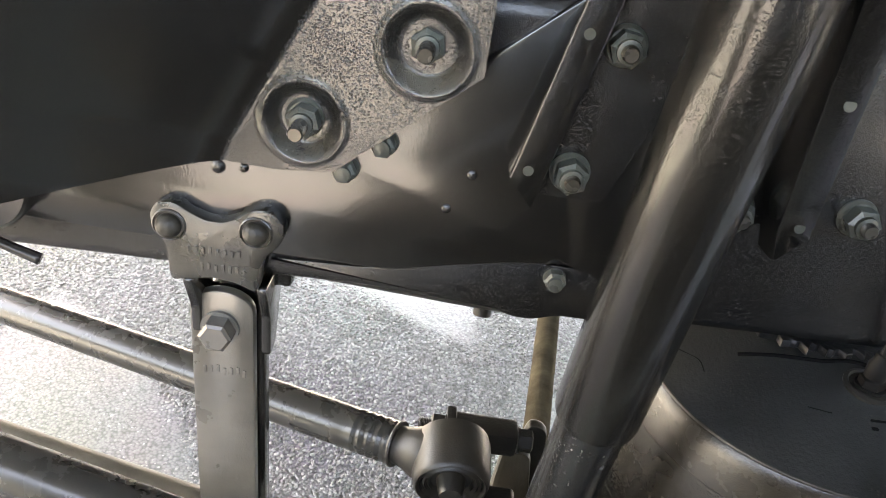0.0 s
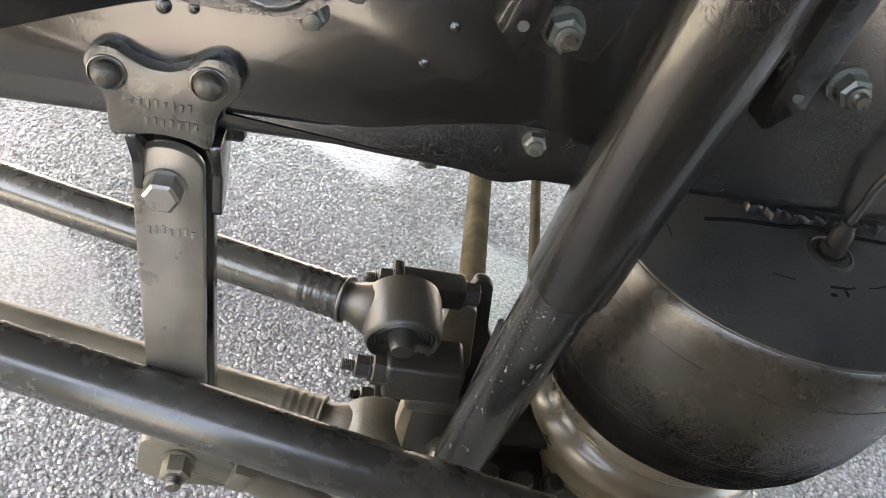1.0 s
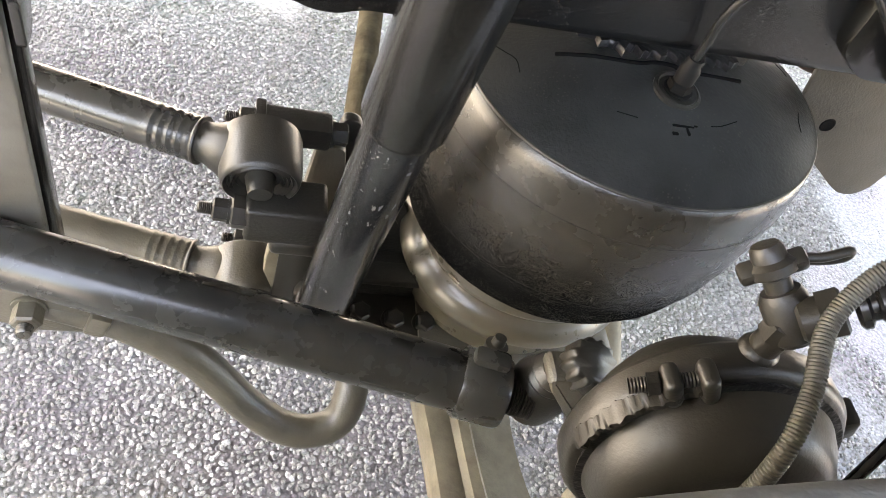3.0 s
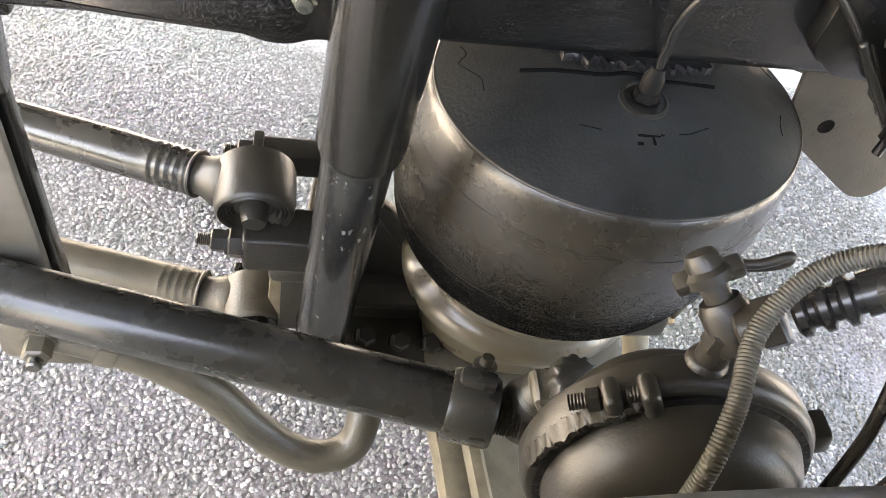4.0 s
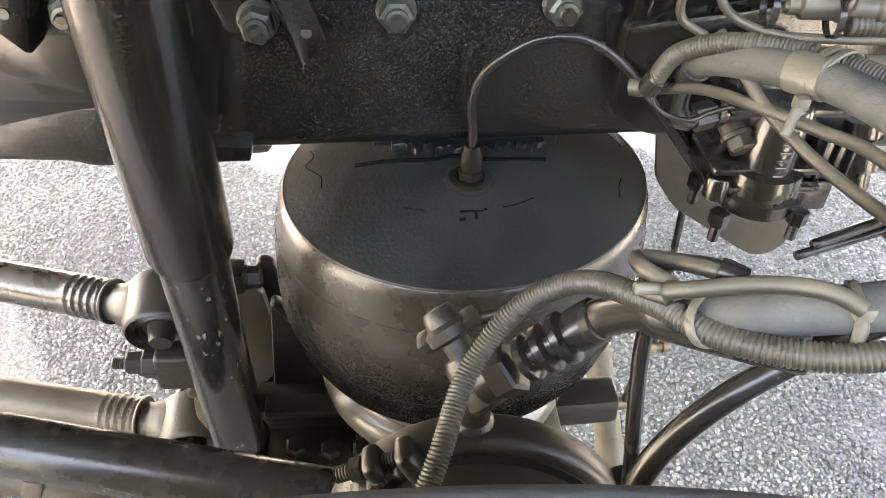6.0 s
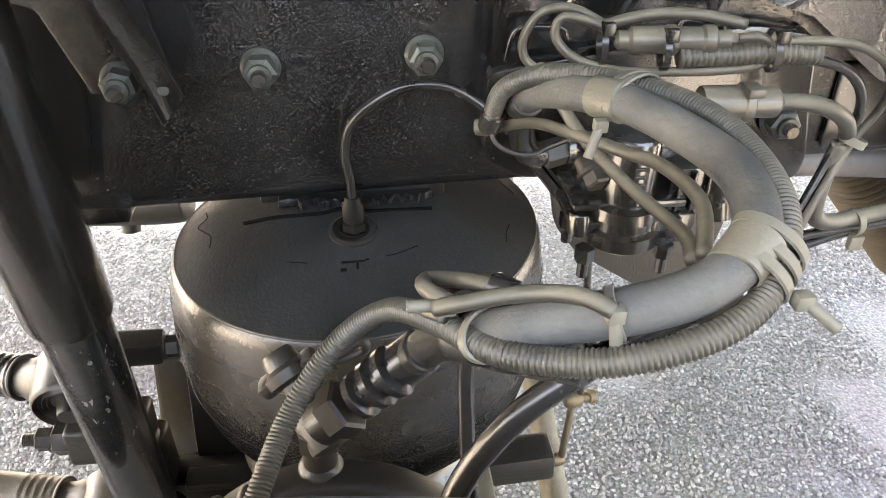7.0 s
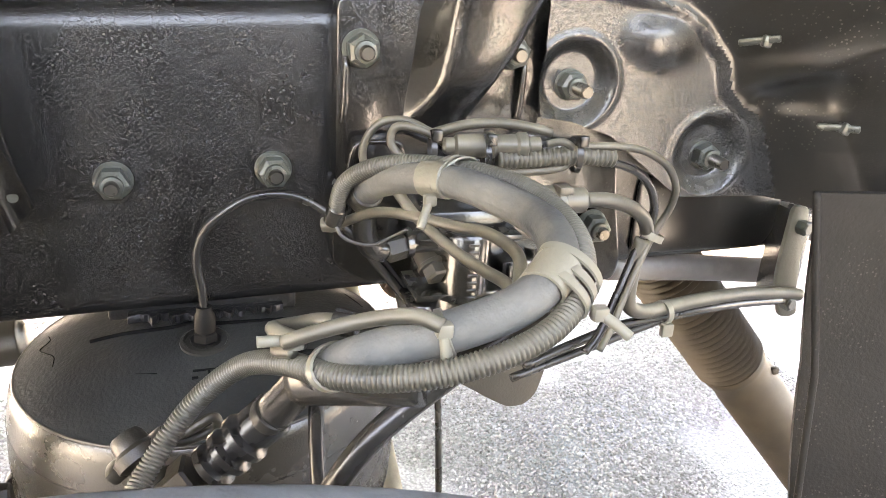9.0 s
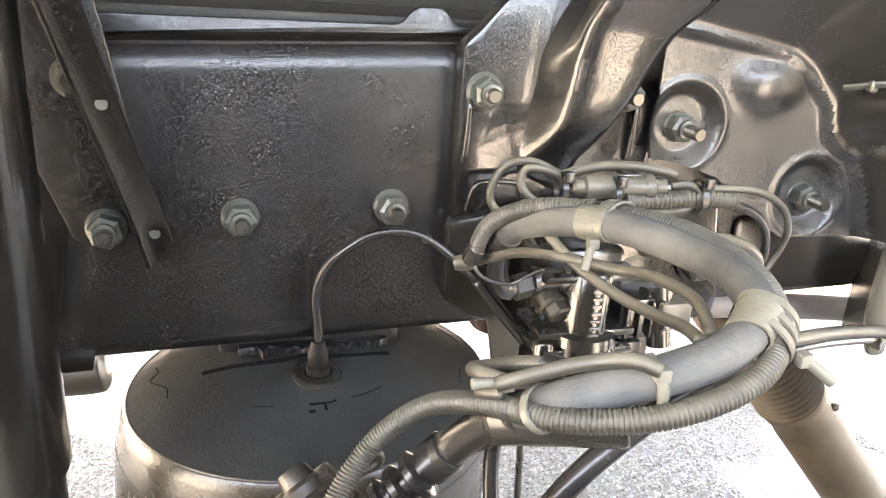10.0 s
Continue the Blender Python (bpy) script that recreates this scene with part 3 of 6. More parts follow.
def build_shock_bracket():
    ob = thing("shock_bracket", (0.18, 0.56, 0.98), "black pressed steel bracket for the shock absorber, two flanged legs", "bracket")
    base = [(0.074, 0.999), (0.092, 0.986), (0.146, 0.985), (0.168, 1.047), (0.18, 1.055), (0.194, 1.05), (0.218, 0.988), (0.262, 0.988), (0.275, 1.0), (0.245, 1.15), (0.22, 1.26), (0.14, 1.26), (0.112, 1.13)]
    part("plate", slab(rounded(base, 0.004), 0.559, 0.006), M_RAIL, ob)
    for s, (xa, za), (xb, zb), out in ((-1, (0.09, 0.985), (0.148, 1.26), 0.0), (1, (0.271, 0.974), (0.204, 1.26), 0.5)):
        # a folded flange: a wide face and a lip that stands forward
        bm = bmesh.new()
        d = Vector((xb - xa, 0, zb - za)).normalized()
        u = Vector((d.z, 0, -d.x)) * s
        prof = [(-0.004, 0.0), (-0.003, -0.024), (-0.0015, -0.0275), (0.001, -0.029), (0.0185, -0.031), (0.0205, -0.0305), (0.0212, -0.029), (0.0205, -0.0275), (0.004, -0.0262), (0.002, -0.024), (0.002, 0.0)]
        rings = []
        for k in range(13):
            p = Vector((xa, 0.559, za)) + d * ((zb - za) / d.z) * k / 12
            cut = max(0.0, 0.02 - k * 0.02) if k < 2 else 0.0
            fwd = out * max(0.0, p.z - za - 0.02)
            rings.append([bm.verts.new(p + u * a + Vector((0, b - (fwd if b < -0.02 else 0.0), 0)) + d * (cut * (a + 0.004) / 0.026)) for a, b in prof])
        m = len(prof)
        for p, q in zip(rings, rings[1:]):
            for k in range(m):
                bm.faces.new((p[k], p[(k + 1) % m], q[(k + 1) % m], q[k]))
        bm.faces.new(rings[0])
        bm.faces.new(rings[-1][::-1])
        bmesh.ops.recalc_face_normals(bm, faces=bm.faces)
        leg = part("flange", smooth_faces(bm, 30), M_BLACK, ob)
        for f in (0.1, 0.45, 0.8):
            c = Vector((xa, 0.5285 - out * max(0.0, (zb - za) * f - 0.02), za)) + d * ((zb - za) / d.z) * f + u * 0.011
            part("hole_plug", turned(c, (0, -1, 0), [(0, 0), (0.0035, 0), (0.0038, 0.0008), (0.0022, 0.001), (0, 0.0002)], 14), M_NUT, leg)
    part("top_pin", turned((0.182, 0.56, 1.215), (0, -1, 0), [(0, 0), (0.014, 0), (0.014, 0.16), (0.0, 0.162)], 20), M_BLACK, ob)


build_shock_bracket()


def build_outrigger():
    ob = thing("crossmember_bracket", (0.585, 0.56, 1.03), "glossy black pressed bracket with a curved channel arm", "bracket")
    base = [(0.502, 1.0), (0.502, 1.14), (0.515, 1.152), (0.53, 1.17), (0.56, 1.2), (0.69, 1.2), (0.684, 1.156), (0.675, 1.05), (0.667, 1.03), (0.64, 1.045), (0.6, 1.02), (0.555, 1.04), (0.54, 1.032), (0.53, 1.012), (0.52, 1.0)]
    part("base_plate", slab(rounded(base, 0.006), 0.551, 0.02, 0.004), M_BLACK, ob)
    # channel arm: a slanted dusty side, a flat front that swells forward, rising to the right
    zs = (1.04, 1.055, 1.07, 1.085, 1.11, 1.135, 1.16, 1.18, 1.22, 1.3, 1.37)
    left = (0.546, 0.55, 0.553, 0.556, 0.56, 0.563, 0.575, 0.587, 0.603, 0.632, 0.655)
    crease = (0.556, 0.565, 0.575, 0.582, 0.585, 0.587, 0.589, 0.595, 0.612, 0.642, 0.665)
    right = (0.604, 0.61, 0.616, 0.623, 0.638, 0.65, 0.663, 0.683, 0.712, 0.752, 0.785)
    fore = (0.549, 0.542, 0.529, 0.52, 0.516, 0.514, 0.509, 0.5, 0.482, 0.445, 0.41)
    bm = bmesh.new()
    rings = []
    for k in range(67):
        z = zs[0] + (zs[-1] - zs[0]) * k / 66
        l, c, r, f = (float(np.interp(z, zs, q)) for q in (left, crease, right, fore))
        side = Vector((c - l, f - 0.556))
        pts = [(l, 0.556), (l + side.x * 0.45, 0.556 + side.y * 0.35), (c - 0.006, f + 0.006), (c, f + 0.0012), (c + 0.007, f), ((c + r) / 2, f - 0.001), (r - 0.01, f), (r - 0.003, f + 0.0015), (r, f + 0.006), (r + 0.001, 0.556)]
        rings.append([bm.verts.new((a, b, z)) for a, b in pts])
    for p, q in zip(rings, rings[1:]):
        for k in range(len(p) - 1):
            bm.faces.new((p[k], p[k + 1], q[k + 1], q[k]))
    bm.faces.new(rings[0])
    bmesh.ops.smooth_vert(bm, verts=[v for r in rings[1:-1] for v in r], factor=0.5, use_axis_x=True, use_axis_y=True, use_axis_z=False)
    bmesh.ops.recalc_face_normals(bm, faces=bm.faces)
    part("channel_arm", smooth_faces(bm, 60), M_BLACK, ob)
    for x0, x1, z in ((0.512, 0.556, 1.032), (0.633, 0.672, 1.036)):
        part("loop_rim", tube([(x0, 0.545, z - 0.022), (x0 + 0.002, 0.54, z - 0.005), (x0 + 0.008, 0.54, z + 0.003), (x1 - 0.008, 0.54, z + 0.003), (x1 - 0.002, 0.54, z - 0.005), (x1, 0.545, z - 0.02)], 0.0024, 8), M_BLACK, ob)
    for x in (0.507, 0.652):
        part("rib", tube([(x, 0.549, 1.05), (x + 0.001, 0.546, 1.06), (x + 0.002, 0.546, 1.09), (x + 0.002, 0.549, 1.1)], 0.003, 8), M_BLACK, ob)


build_outrigger()


def build_bolt(at, length=0.012, size=0.0218):
    ob = thing("flange_bolt", (0, 0, 0), "grey zinc flange nut with a stud end on the black steel", "bolt", "chassis bolts")
    bm = turned((0, 0, 0), (0, -1, 0), [(0, 0), (size * 0.68, 0), (size * 0.68, 0.002), (size * 0.58, 0.0042), (0, 0.0042)], 24)
    hexagon(bm, (0, -0.004, 0), (0, -1, 0), size, size * 0.62, 0.0022)
    lathe(bm, (0, -0.004 - size * 0.62, 0), (0, -1, 0), [(size * 0.4, 0), (size * 0.38, 0.003), (size * 0.3, 0.0035), (0, 0.0035)], 20)
    part("nut", smooth_faces(bm, 30), M_NUT, ob)
    part("stud", threaded((0, -size * 0.7, 0), (0, -1, 0), size * 0.27, length), M_STUD, ob, "bare threaded stud end")
    ob.location = at
    return ob


first_bolt = build_bolt((0.336, WEB, 1.001))
for k, (x, y, z) in enumerate(((0.456, WEB, 1.007), (0.24, 0.559, 0.999), (0.118, 0.559, 1.007), (0.226, 0.559, 1.108), (0.135, 0.559, 1.101),
                               (0.521, 0.551, 1.106), (0.642, 0.551, 1.106), (0.733, 0.546, 0.955))):
    copy_thing(first_bolt, Matrix.Translation((x, y, z)) @ Matrix.Rotation(radians(17 * k), 4, "Y"))
# long studs in the cups
long_bolt = build_bolt((0.697, 0.552, 1.08), 0.024, 0.021)
for x, z in ((0.838, 1.017), (-0.072, 1.02), (0.006, 1.085)):
    copy_thing(long_bolt, Matrix.Translation((x, 0.552, z)) @ Matrix.Rotation(radians(20 + 90 * x), 4, "Y"))
for ob_ in (long_bolt,):
    tagged(ob_, "grey nut on a long threaded stud in a round cup")
# smaller bolts and rivets
small_bolt = build_bolt((0.127, WEB, 0.914), 0.005, 0.0155)
for x, y, z in ((-0.017, 0.566, 1.005), (-0.043, 0.566, 0.981), (0.742, WEB - 0.006, 1.012)):
    copy_thing(small_bolt, Matrix.Translation((x, y, z)))
rivet = thing("rivet", (0, 0, 0), "small domed rivet in the black reinforcement plate", "rivet", "plate rivets")
part("head", turned((0, 0, 0), (0, -1, 0), [(0.0055, 0), (0.0052, 0.0015), (0.003, 0.0032), (0, 0.0036)], 16), M_RAIL, rivet)
rivet.location = (-0.137, 0.566, 0.966)
for x, z in ((-0.118, 0.968), (0.05, 0.99), (0.035, 0.96)):
    copy_thing(rivet, Matrix.Translation((x, 0.566, z)) @ Matrix.Scale(0.7, 4))

# ---- shock absorber ----


def build_shock():
    lo, hi = Vector((0.167, 0.59, 0.485)), Vector((0.183, 0.437, 1.215))
    d = (hi - lo).normalized()
    ob = thing("shock_absorber", lo, "long black painted truck shock absorber with dusty highlights", "shock absorber")
    n = (hi - lo).length
    lip = 0.352
    part("dust_tube", turned(lo, d, [(0.0328, lip), (0.0338, lip + 0.005), (0.0338, n - 0.02), (0.03, n), (0, n), (0, n - 0.005), (0.026, n - 0.02), (0.0315, n - 0.03), (0.0315, lip + 0.002), (0.0328, lip)], 48), M_SHOCK, ob)
    part("lower_tube", turned(lo, d, [(0, 0.0), (0.016, 0.0), (0.023, 0.004), (0.0268, 0.016), (0.028, 0.03), (0.028, lip + 0.15), (0, lip + 0.15)], 48), M_SHOCKLOW, ob, "worn grey-black lower tube with chipped paint")
    part("end_eye", turned(lo - d * 0.018 - Vector((0, 0, 0)) + Vector((0.0, 0.034, 0)), (0, -1, 0), [(0, 0), (0.026, 0), (0.028, 0.003), (0.028, 0.065), (0.026, 0.068), (0, 0.068)], 28), M_SHOCK, ob)
    part("upper_eye", turned(hi + d * 0.02 + Vector((0.0, 0.03, 0)), (0, -1, 0), [(0, 0), (0.028, 0), (0.03, 0.003), (0.03, 0.06), (0.028, 0.063), (0, 0.063)], 28), M_SHOCK, ob)


build_shock()

# ---- air spring ----


CROWN, CROWN_R = Vector((0.3995, 0.621, 0.829)), 0.1618


def crown_z(x, y):
    """Height of the domed, slightly tilted top of the air spring."""
    r = min(1.0, math.hypot(x - CROWN.x, y - CROWN.y) / CROWN_R)
    return CROWN.z + 0.037 * (1 - r ** 2.2) + 0.058 * (x - CROWN.x) - 0.008 * (y - CROWN.y)


def build_air_spring():
    top = CROWN
    ob = thing("air_spring", (0.4, 0.6, 0.44), "dusty black rubber truck air spring with a grey domed top", "air spring")
    prof = [(0.1605, 0.001), (0.163, 0.003), (0.167, 0.014), (0.1725, 0.045), (0.176, 0.08), (0.1775, 0.115), (0.176, 0.15), (0.17, 0.188), (0.159, 0.217), (0.145, 0.235), (0.131, 0.24), (0.122, 0.232), (0.118, 0.215)]

    def leaning(profile, sharp=80):
        """Rings whose centres drift inboard on the way down, the upper ones tilted with the top."""
        bm = lathe(bmesh.new(), top, (0, 0, -1), profile, 96)
        for v in bm.verts:
            h = max(0.0, top.z - v.co.z)
            k = max(0.0, 1 - h / 0.16)
            v.co.z += k * (0.058 * (v.co.x - top.x) - 0.008 * (v.co.y - top.y))
            v.co.y += 0.19 * h
        return smooth_faces(bm, sharp)

    part("bellows", leaning(prof), M_BAG, ob)
    part("seam_ring", leaning([(0.1598, -0.0008), (0.1612, -0.001), (0.1622, 0.0002), (0.162, 0.0018)]), M_BRAKE, ob, "pale worn edge ring")
    for h, r in ((0.045, 0.1728), (0.15, 0.1762)):
        part("mould_line", leaning([(r - 0.0004, h - 0.00025), (r + 0.0002, h), (r - 0.0004, h + 0.00025)]), M_SEAL, ob)
    bm = lathe(bmesh.new(), top, (0, 0, 1), [(CROWN_R * k / 16, 0.0) for k in range(16, -1, -1)], 96)
    for v in bm.verts:
        v.co.z = crown_z(v.co.x, v.co.y)
    cap = part("top_plate", smooth_faces(bm, 60), M_BAGTOP, ob, "grey dusty rubber top with cracks")

    def on_top(pts, r, up=0.0):
        return tube([(x, y, crown_z(x, y) + up) for x, y in pts], r, 6, 4)
    # moulded line across the top, and cracks
    part("moulded_line", on_top([(0.303, 0.602), (0.33, 0.597), (0.36, 0.59), (0.372, 0.589), (0.385, 0.591), (0.40, 0.589), (0.41, 0.584), (0.464, 0.586)], 0.0019, 0.0006), M_CRACK, cap)
    for pts in (((0.262, 0.655), (0.265, 0.64), (0.258, 0.63), (0.264, 0.618), (0.273, 0.603), (0.274, 0.587)), ((0.531, 0.579), (0.526, 0.567), (0.524, 0.554)),
                ((0.534, 0.668), (0.542, 0.65), (0.547, 0.638)), ((0.342, 0.538), (0.358, 0.532)), ((0.42, 0.529), (0.43, 0.531), (0.447, 0.539))):
        part("crack", on_top(pts, 0.0005), M_CRACK, cap)
    for w, h, dx, dy in ((0.019, 0.0018, 0, 0.002), (0.002, 0.012, 0.003, -0.001), (0.005, 0.003, -0.008, -0.005), (0.003, 0.0015, 0.011, 0.003)):
        bm = bmesh.new()
        box(bm, (0.395 + dx, 0.524 + dy, crown_z(0.395 + dx, 0.524 + dy)), (w, h, 0.0016), 0.0004)
        part("moulded_mark", bm, M_CRACK, cap)
    part("boss", turned((0.397, 0.562, 0.8615), (0, -0.12, 1), [(0.021, -0.002), (0.021, 0.0012), (0.018, 0.0025), (0.0165, 0.0008), (0.0, 0.0008)], 32), M_CAST, ob)
    # mounting bracket up to the rail, with the torn gasket
    bm = bmesh.new()
    box(bm, (0.398, 0.635, 0.8775), (0.16, 0.05, 0.03), 0.003)
    part("mount_block", smooth_faces(bm), M_SEAL, ob)
    random.seed(5)
    front = [(0.334 + 0.132 * k / 40, 0.598 + random.uniform(-0.007, 0.006)) for k in range(41)]
    part("gasket", slab(front + [(0.466, 0.63), (0.334, 0.63)], 0.8632, 0.008, 0.0012, "z"), M_SEAL, ob, "torn black sealing gasket")
    pist = [(0.112, 0.215), (0.118, 0.232), (0.125, 0.244), (0.1305, 0.256), (0.132, 0.266), (0.130, 0.274), (0.1255, 0.279), (0.126, 0.284), (0.134, 0.289), (0.1415, 0.298), (0.144, 0.309), (0.1425, 0.32), (0.136, 0.331), (0.127, 0.34), (0.121, 0.351), (0.117, 0.37), (0.119, 0.39), (0.11, 0.393), (0, 0.393)]
    part("piston", leaning(pist, 60), M_PISTON, ob, "dusty pale metal piston")


build_air_spring()


def build_air_line():
    ob = thing("air_line", (0.397, 0.562, 0.863), "thin black air line looping from the air spring fitting", "air line")
    bm = turned((0.397, 0.562, 0.862), (0, 0, 1), [(0, 0), (0.0125, 0), (0.0125, 0.002), (0.0, 0.002)], 24)
    hexagon(bm, (0.397, 0.562, 0.864), (0, 0, 1), 0.0185, 0.008)
    lathe(bm, (0.397, 0.562, 0.872), (0, 0, 1), [(0.0085, 0), (0.0088, 0.004), (0.0088, 0.012), (0.0066, 0.017), (0.0062, 0.022), (0.0, 0.022)], 20)
    part("fitting", smooth_faces(bm, 30), M_GLAND, ob)
    pts = [(0.397, 0.562, 0.888), (0.396, 0.56, 0.91), (0.393, 0.555, 0.935), (0.397, 0.55, 0.958), (0.408, 0.545, 0.975), (0.434, 0.541, 0.993), (0.464, 0.54, 0.995), (0.49, 0.54, 0.982), (0.523, 0.535, 0.952), (0.548, 0.53, 0.925), (0.57, 0.528, 0.898)]
    part("pipe", tube(pts, 0.0037, 12), M_BLKHOSE, ob)


build_air_line()

# ---- rods, links and axle parts ----


def build_stay_rod(name, eye, far, r, stub, label):
    """A rod with a crimped end and a bushed eye, pinned to its bracket."""
    e, f = Vector(eye), Vector(far)
    d = (f - e).normalized()
    ob = thing(name, eye, label, "control rod", "control rods")
    n = (f - e).length
    prof, h = [(0, stub - 0.004), (0.018, stub - 0.004), (0.0195, stub)], stub
    prof += [(r + 0.001, stub + 0.001)]
    for k in range(5):
        prof += [(r - 0.0001, h + 0.0032), (r + 0.0007, h + 0.0058), (r + 0.0007, h + 0.0072), (r - 0.0001, h + 0.0098)]
        h += 0.0105
    prof += [(r, h + 0.012), (r, n), (0, n)]
    part("tube", turned(e, d, prof, 32, 50), M_ROD if r < 0.026 else M_SWAY, ob)
    ax = Vector((0.04, -0.975, -0.22)).normalized()
    mat = M_BRAKE if r < 0.026 else M_SWAY
    part("eye", turned(e - ax * 0.033, ax, [(0.026, 0), (0.036, 0.001), (0.0405, 0.004), (0.0425, 0.012), (0.043, 0.03), (0.0425, 0.05), (0.041, 0.0595), (0.0395, 0.063), (0.0375, 0.0645), (0.036, 0.063), (0.035, 0.058), (0.0345, 0.01)], 44), mat, ob)
    part("bush", turned(e - ax * 0.034, ax, [(0, 0), (0.0343, 0), (0.0343, 0.060), (0.0325, 0.0625), (0.0305, 0.0590), (0.0285, 0.0620), (0.0262, 0.0575), (0.024, 0.060), (0.0215, 0.0555), (0.016, 0.0555), (0.0135, 0.07), (0.012, 0.076), (0, 0.076)], 36), M_BRAKE, ob, "dark ringed rubber bush")
    part("neck", turned(e, d, [(0, 0.015), (0.0325, 0.02), (0.0315, 0.032), (0.0275, 0.043), (0.0235, 0.053), (0.0218, 0.06), (0.0215, stub), (0.0, stub)], 32), mat, ob)
    part("crimp_lip", turned(e, d, [(0.02, stub - 0.001), (r + 0.0015, stub - 0.001), (r + 0.002, stub + 0.001), (r + 0.001, stub + 0.003), (0.02, stub + 0.003)], 32), mat, ob)
    return ob


build_stay_rod("control_rod", (0.087, 0.685, 0.605), (-1.0, 1.126, 0.487), 0.0245, 0.066, "black painted control rod with a crimped end and bushed eye")
build_stay_rod("control_rod", (0.09, 0.688, 0.402), (-1.0, 0.95, 0.39), 0.0262, 0.068, "dusty tan steel control rod with a crimped end and bushed eye")


def bolt_at(name, at, axis, af, head, shank, mat, label, group):
    ob = thing(name, at, label, "bolt", group)
    a = Vector(axis).normalized()
    bm = turned(at, a, [(0, 0), (af * 0.66, 0), (af * 0.66, 0.003), (0, 0.003)], 24)
    hexagon(bm, Vector(at) + a * 0.003, a, af, head, 0.002)
    part("head", smooth_faces(bm, 30), mat, ob)
    if shank:
        part("thread", threaded(Vector(at) + a * (head + 0.002), a, af * 0.31, shank), M_STUD, ob)
    return ob


def build_rod_bracket():
    """The casting that carries the two rod eyes and the shock's foot."""
    ob = thing("suspension_bracket", (0.16, 0.69, 0.41), "dark cast suspension bracket holding the control rod eyes", "bracket")
    front = [(0.118, 0.405), (0.118, 0.50), (0.122, 0.52), (0.14, 0.53), (0.17, 0.53), (0.175, 0.405)]
    part("front_casting", slab(rounded(front, 0.008), 0.65, 0.05, 0.004), M_BRAKE, ob)
    link = [(0.150, 0.575), (0.184, 0.572), (0.19, 0.53), (0.199, 0.47), (0.186, 0.42), (0.165, 0.395), (0.15, 0.41), (0.139, 0.44)]
    part("link_plate", slab(rounded(link, 0.01), 0.752, 0.016, 0.005), M_SWAY, ob, "tan dusty link plate")
    gusset = [(0.178, 0.60), (0.2, 0.595), (0.212, 0.52), (0.275, 0.40), (0.27, 0.36), (0.15, 0.36), (0.155, 0.5)]
    part("gusset", slab(rounded(gusset, 0.01), 0.775, 0.016, 0.004), M_CAST, ob)
    web = [(0.19, 0.42), (0.2, 0.60), (0.24, 0.57), (0.29, 0.49), (0.31, 0.43)]
    part("web", slab(rounded(web, 0.01), 0.70, 0.02, 0.004), M_CAST, ob)
    # clamp blocks round the bar pins, with their ribs
    for y, z, x0, x1, r in ((0.765, 0.584, 0.08, 0.165, 0.0185), (0.76, 0.385, 0.09, 0.18, 0.02)):
        blk = smooth_faces(box(bmesh.new(), ((x0 + x1) / 2, y, z), (x1 - x0, 2 * r, 1.7 * r), 0.006))
        part("clamp_block", blk, M_CAST, ob)
        part("clamp_lip", smooth_faces(box(bmesh.new(), (x0 + 0.004, y - 0.002, z), (0.012, 2 * r + 0.008, 1.7 * r + 0.008), 0.003)), M_CAST, ob)
    for pin in ([(0.086, 0.672, 0.6), (0.0865, 0.66, 0.597), (0.087, 0.656, 0.593)], [(0.1, 0.655, 0.394), (0.102, 0.63, 0.388), (0.12, 0.63, 0.40)]):
        part("bar_pin", tube(pin, 0.0125, 14), M_CAST, ob)
    part("clamp_body", smooth_faces(box(bmesh.new(), (0.119, 0.664, 0.553), (0.085, 0.056, 0.05), 0.006, None, 3)), M_CAST, ob)
    part("clamp_foot", smooth_faces(box(bmesh.new(), (0.135, 0.66, 0.524), (0.06, 0.052, 0.024), 0.008, None, 3)), M_BRAKE, ob, "pale dusty lower half of the clamp")
    bm = bmesh.new()
    hexagon(bm, (0.079, 0.654, 0.556), (-1, 0.02, 0.02), 0.032, 0.018, 0.003)
    part("clamp_nut", smooth_faces(bm, 30), M_BRAKE, ob)
    part("casting_edge", slab(rounded([(0.112, 0.518), (0.106, 0.49), (0.105, 0.461), (0.119, 0.425), (0.128, 0.43), (0.126, 0.516)], 0.004), 0.652, 0.02, 0.003), M_CREAM, ob, "pale dusty edge of the casting")
    bm = bmesh.new()
    box(bm, (0.26, 0.64, 0.418), (0.2, 0.10, 0.022), 0.004)
    part("foot_plate", smooth_faces(bm), M_BRAKE, ob)
    bm = bmesh.new()
    box(bm, (0.255, 0.664, 0.462), (0.14, 0.03, 0.012), 0.003)
    part("ledge", smooth_faces(bm), M_CAST, ob)
    part("spine", smooth_faces(box(bmesh.new(), (0.25, 0.682, 0.442), (0.16, 0.05, 0.04), 0.006)), M_CAST, ob)


build_rod_bracket()
for at, ax in (((0.062, 0.654, 0.556), (-1, 0.02, 0.03)), ((0.08, 0.765, 0.587), (-1, 0.02, 0.0)), ((0.09, 0.76, 0.385), (-1, 0.05, 0)), ((0.092, 0.655, 0.41), (-1, 0.05, 0))):
    bolt_at("clamp_bolt", at, ax, 0.022, 0.016, 0.016, M_CAST, "dusty dark clamp bolt with an exposed thread", "bracket clamp bolts")
for at in ((0.221, 0.626, 0.4285), (0.262, 0.62, 0.4285), (0.3, 0.618, 0.4285)):
    bolt_at("plate_bolt", at, (0.1, -0.3, 1), 0.022, 0.013, 0, M_CAST, "dusty dark hex bolt on the foot plate", "foot plate bolts")
